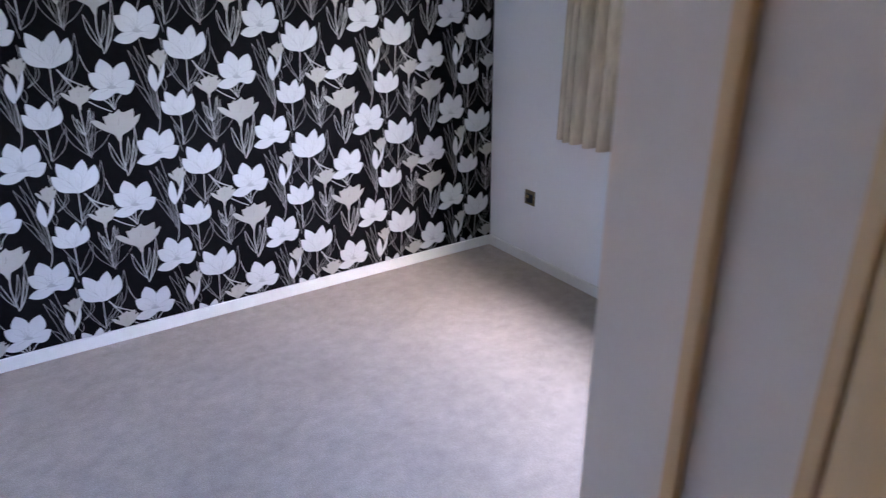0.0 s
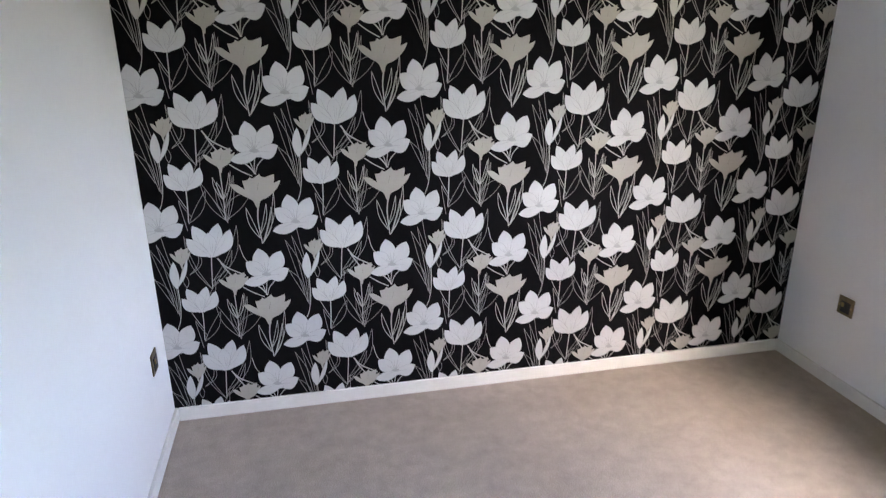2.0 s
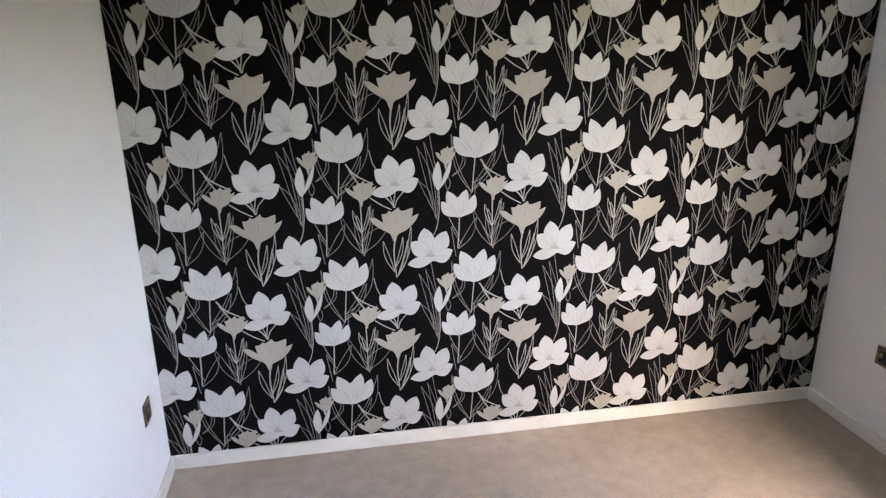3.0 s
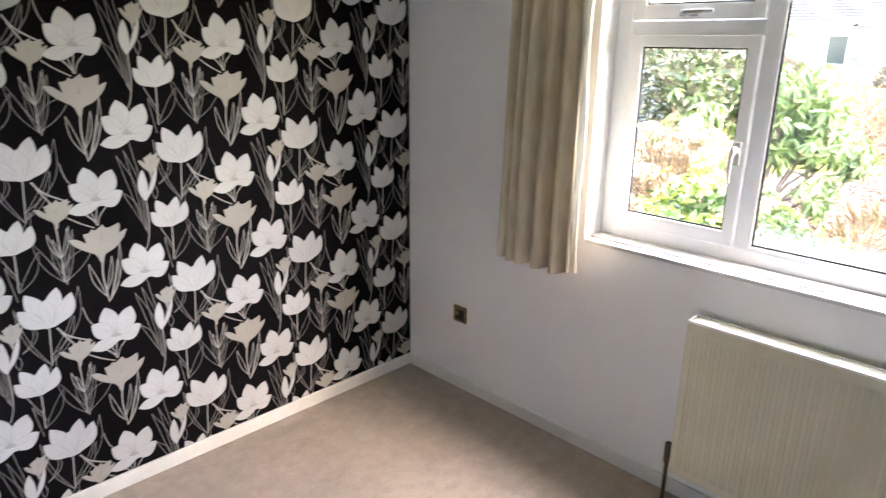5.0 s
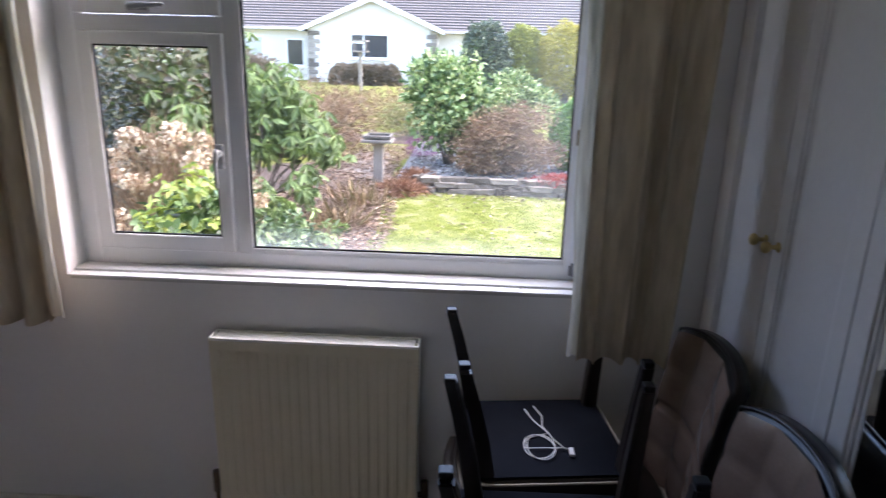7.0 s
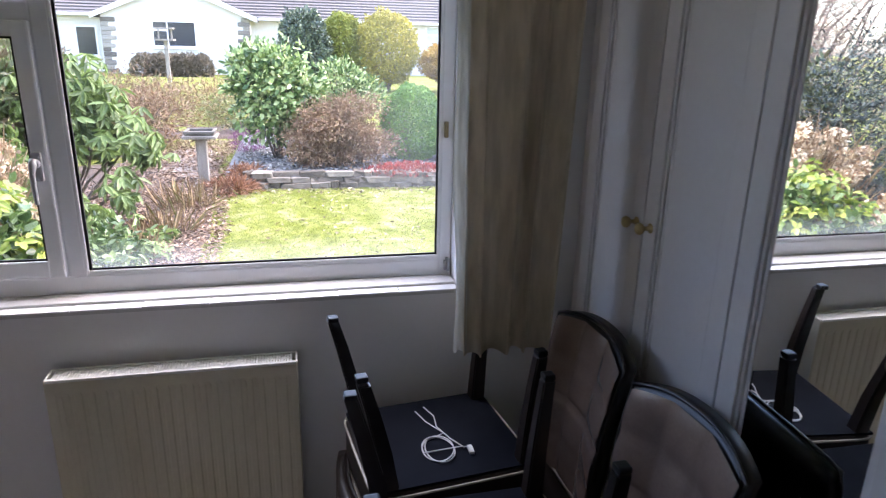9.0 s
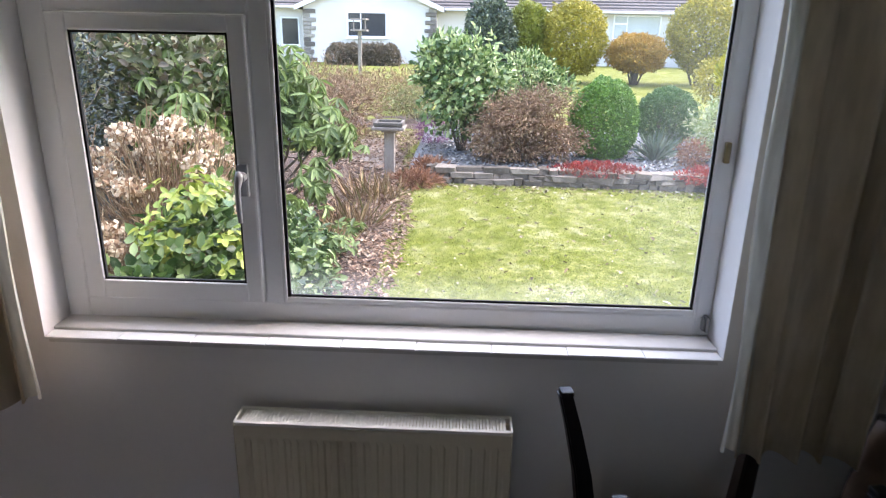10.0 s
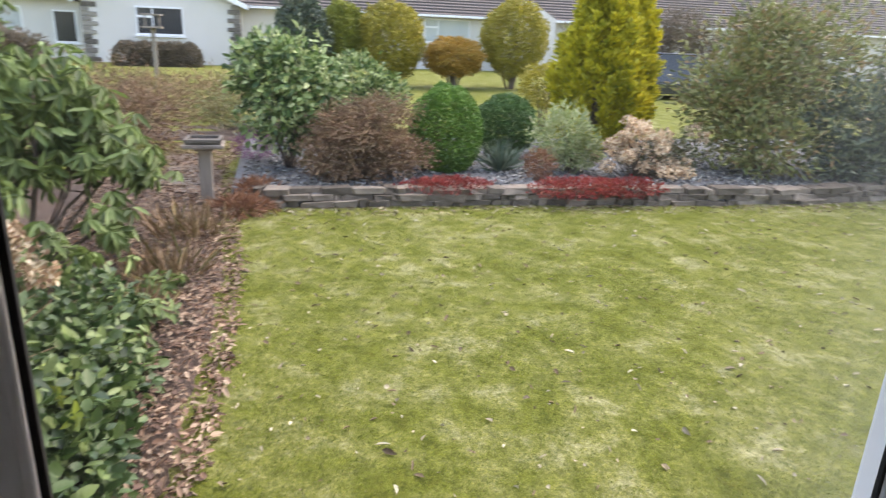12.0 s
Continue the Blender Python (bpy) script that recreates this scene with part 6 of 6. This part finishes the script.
tiled(house, 30.55, 35.0, -62.5, 14.5, HE + 0.05, HE + 2.3, 16)
mid = (g0 + g1) / 2
for s in (-1, 1):
    bm = bmesh.new()
    ye = mid + s * ((g1 - g0) / 2 + 0.35)
    for k in range(8):
        a, b_ = k / 8, (k + 1) / 8
        ya, yb = ye + (mid - ye) * a, ye + (mid - ye) * b_
        za, zb = HE - 0.12 + 1.5 * a, HE - 0.12 + 1.5 * b_
        q = [bm.verts.new(p) for p in ((29.15, ya, za + 0.10), (33.5, ya, za + 0.10), (33.5, yb, zb + 0.06), (29.15, yb, zb + 0.06), (29.15, ya, za + 0.02), (33.5, ya, za + 0.02))]
        bm.faces.new(q[:4])
        bm.faces.new((q[0], q[4], q[5], q[1]))
    part("roof", bm, M_ROOF, house)
    bm = bmesh.new()
    q = [bm.verts.new(p) for x in (29.10, 29.14) for p in ((x, ye, HE - 0.16), (x, ye, HE + 0.04), (x, mid, HE + 1.46), (x, mid, HE + 1.24))]
    for a in ((0, 1, 2, 3), (7, 6, 5, 4), (0, 4, 5, 1), (1, 5, 6, 2), (3, 2, 6, 7), (0, 3, 7, 4)):
        bm.faces.new([q[i] for i in a])
    part("bargeboard", bm, M_UPVC, house, "white bargeboard")
part("gutter", boxes((30.42, 30.56, -62.0, g0 - 0.35, HE - 0.02, HE + 0.08), (30.42, 30.56, g1 + 0.35, 14.0, HE - 0.02, HE + 0.08)), M_UPVC, house, "white gutter")
rng = random.Random(3)
for ye, s in ((g0, 1), (g1, -1)):
    z, k = HG, 0
    while z < HE - 0.1:
        h = rng.uniform(0.13, 0.2)
        w_ = (0.48 if k % 2 else 0.30) * rng.uniform(0.85, 1.15)
        part("quoin", boxes((29.35, 29.6, min(ye - s * 0.03, ye + s * w_), max(ye - s * 0.03, ye + s * w_), z + 0.01, z + h), bevel=0.015, seg=1), M_STONE, house)
        z, k = z + h, k + 1
far_window(house, 29.4, 1.64, 3.46, 1.35, 2.46, (0.34, 0.66), (M_DARKGL, M_DARKGL))
far_window(house, 31.0, -3.6, -2.1, 1.35, 2.40, (0.3, 0.7), (M_CURTGL, M_CURTGL))
far_window(house, 31.0, -10.9, -8.7, 1.45, 2.55, (0.28, 0.72), (M_CURTGL, M_CURTGL))
far_window(house, 31.0, -33.6, -32.0, 1.5, 2.55, (1.0,), (M_DARKGL,))
far_window(house, 31.0, 6.0, 6.9, 0.9, 2.2, (1.0,), (M_DARKGL,))
far_window(house, 31.0, 8.0, 9.6, 1.3, 2.3, (0.4, 0.6), (M_CURTGL, M_CURTGL))
far_window(house, 31.0, -18.6, -17.0, 1.4, 2.5, (0.5, 0.5), (M_CURTGL, M_DARKGL))
bm = bmesh.new()
q = [bm.verts.new(p) for x in (30.2, 33.0) for p in ((x, -14.9, HG), (x, -12.2, HG), (x, -12.2, HE + 0.1), (x, -13.6, HE + 0.85), (x, -14.9, HE + 0.1))]
bm.faces.new(q[:5][::-1])
for i in range(5):
    bm.faces.new((q[i], q[(i + 1) % 5], q[5 + (i + 1) % 5], q[5 + i]))
part("porch_gable", bm, M_RENDER, house, "small white gable")

shrub("hedge", "low brown winter hedge below the bungalow window", [(27.5, 3.5, 0.5, 0.5, 0.55, 0.62), (27.5, 2.95, 0.5, 0.5, 0.55, 0.63), (27.5, 2.4, 0.5, 0.5, 0.55, 0.62), (27.5, 1.85, 0.5, 0.5, 0.55, 0.63), (27.5, 1.35, 0.5, 0.5, 0.5, 0.60)], 16000, 0.10, 0.05, F_HEDGE, 91, 0.1, 0.6, category="hedge")
for k, (x, y, z, r, h) in enumerate(((24, -14.5, 1.3, 1.6, 1.5), (24, -17.5, 1.4, 1.8, 1.6), (23, -21, 1.5, 2.2, 1.8), (22, 7.0, 0.9, 1.6, 1.0), (20, -26, 1.4, 2.2, 1.8), (19, 4.9, 0.7, 1.2, 0.8), (25, -33, 1.2, 2.0, 1.5))):
    shrub("far_bush", "leafless brown bush in front of the bungalow", [(x, y, z, r * 0.6, r, h)], 9000, 0.16, 0.04, F_HEDGE, 92 + k, 0.3, 0.3, nstem=16, trunk=0.03)

# ---------------------------------------------------------------- parked car, mostly hidden by the conifer
car = empty("parked_car", "dark grey car with a shiny roof parked behind the conifers", "car", (18.6, -14.2, 0.10))


def car_section(bm, rows, mi=0):
    rings = [[bm.verts.new((x, y, z)) for x, z in pts] for y, pts in rows]
    for r0, r1 in zip(rings, rings[1:]):
        for k in range(len(r0)):
            bm.faces.new((r0[k], r0[(k + 1) % len(r0)], r1[(k + 1) % len(r1)], r1[k]))
    bm.faces.new(rings[0][::-1])
    bm.faces.new(rings[-1])
    bmesh.ops.recalc_face_normals(bm, faces=bm.faces)


low = lambda w, zt: [(-w, 0.22), (w, 0.22), (w + 0.03, 0.55), (w - 0.04, zt), (-w + 0.04, zt), (-w - 0.03, 0.55)]
bm = bmesh.new()
car_section(bm, [(-2.05, low(0.70, 0.62)), (-1.9, low(0.80, 0.78)), (-0.9, low(0.84, 0.92)), (1.3, low(0.84, 0.94)), (1.9, low(0.80, 0.90)), (2.05, low(0.72, 0.70))])
bmesh.ops.bevel(bm, geom=bm.edges[:], offset=0.03, segments=2, affect="EDGES")
part("body", bm, M_CAR, car)
top = lambda w, z0, z1: [(-w, z0), (w, z0), (w - 0.14, z1), (-w + 0.14, z1)]
bm = bmesh.new()
car_section(bm, [(-1.15, top(0.74, 0.88, 0.92)), (-0.45, top(0.74, 0.88, 1.36)), (0.9, top(0.74, 0.88, 1.38)), (1.75, top(0.72, 0.88, 0.95))])
part("cabin", bm, M_DARKGL, car, "dark glazed cabin")
part("roof", boxes((-0.60, 0.60, -0.45, 0.95, 1.37, 1.42), bevel=0.02), M_CAR, car)
for y in (-1.3, 1.3):
    for x in (-0.78, 0.78):
        bm = bmesh.new()
        lathe(bm, [(0.18, -0.09), (0.29, -0.08), (0.31, -0.04), (0.31, 0.04), (0.29, 0.08), (0.18, 0.09)], 20, Matrix.Translation((x, y, 0.31)) @ Matrix.Rotation(math.pi / 2, 4, "Y"))
        wheel = part("wheel", bm, M_TYRE, car)
        bm = bmesh.new()
        lathe(bm, [(0.17, -0.095), (0.19, 0.0), (0.17, 0.095)], 16, Matrix.Translation((x, y, 0.31)) @ Matrix.Rotation(math.pi / 2, 4, "Y"))
        part("rim", bm, M_CHROME, wheel)

# ---------------------------------------------------------------- low dry-stone wall, stone by stone
stone_wall = empty("garden_wall", "low dry-stone wall of flat grey stones along the lawn", "garden wall", kind="structure")
M_WALLSTONE = stone_mat("mossy_wall_stone", (0.10, 0.082, 0.064), (0.16, 0.132, 0.104), (0.25, 0.21, 0.17))
meshes = []
rng = random.Random(17)
for k in range(14):
    bm = bmesh.new()
    bmesh.ops.create_cube(bm, size=1.0)
    for vv in bm.verts:
        vv.co += Vector((rng.uniform(-0.12, 0.12), rng.uniform(-0.09, 0.09), rng.uniform(-0.17, 0.17)))
    bmesh.ops.bevel(bm, geom=bm.edges[:], offset=0.06, segments=1, affect="EDGES")
    me = bpy.data.meshes.new("stone")
    bm.to_mesh(me)
    bm.free()
    me.materials.append(M_WALLSTONE)
    meshes.append(me)
for course, (z, h) in enumerate(((GZ - 0.01, 0.075), (GZ + 0.062, 0.065), (GZ + 0.125, 0.068))):
    y = -1.48 - 0.09 * course
    while y > -12.2:
        ln = rng.choice((0.08, 0.12, 0.16, 0.22, 0.29, 0.38)) * rng.uniform(0.85, 1.2)
        st = new("stone", rng.choice(meshes))
        st.parent = stone_wall
        ym = y - ln / 2
        big = rng.random() < 0.06
        st.matrix_basis = pose(wall_x(ym) + 0.02 + 0.015 * course + rng.uniform(-0.03, 0.03), ym, z + h / 2 + rng.uniform(-0.008, 0.008), rng.uniform(-2, 2), rng.uniform(-3, 3), rng.uniform(-4, 4) + math.degrees(math.atan2(wall_x(ym - 0.2) - wall_x(ym + 0.2), 0.4))) @ Matrix.Diagonal((rng.uniform(0.17, 0.24), ln * 0.98, h * rng.uniform(0.95, 1.15) * (1.5 if big else 1), 1))
        y -= ln
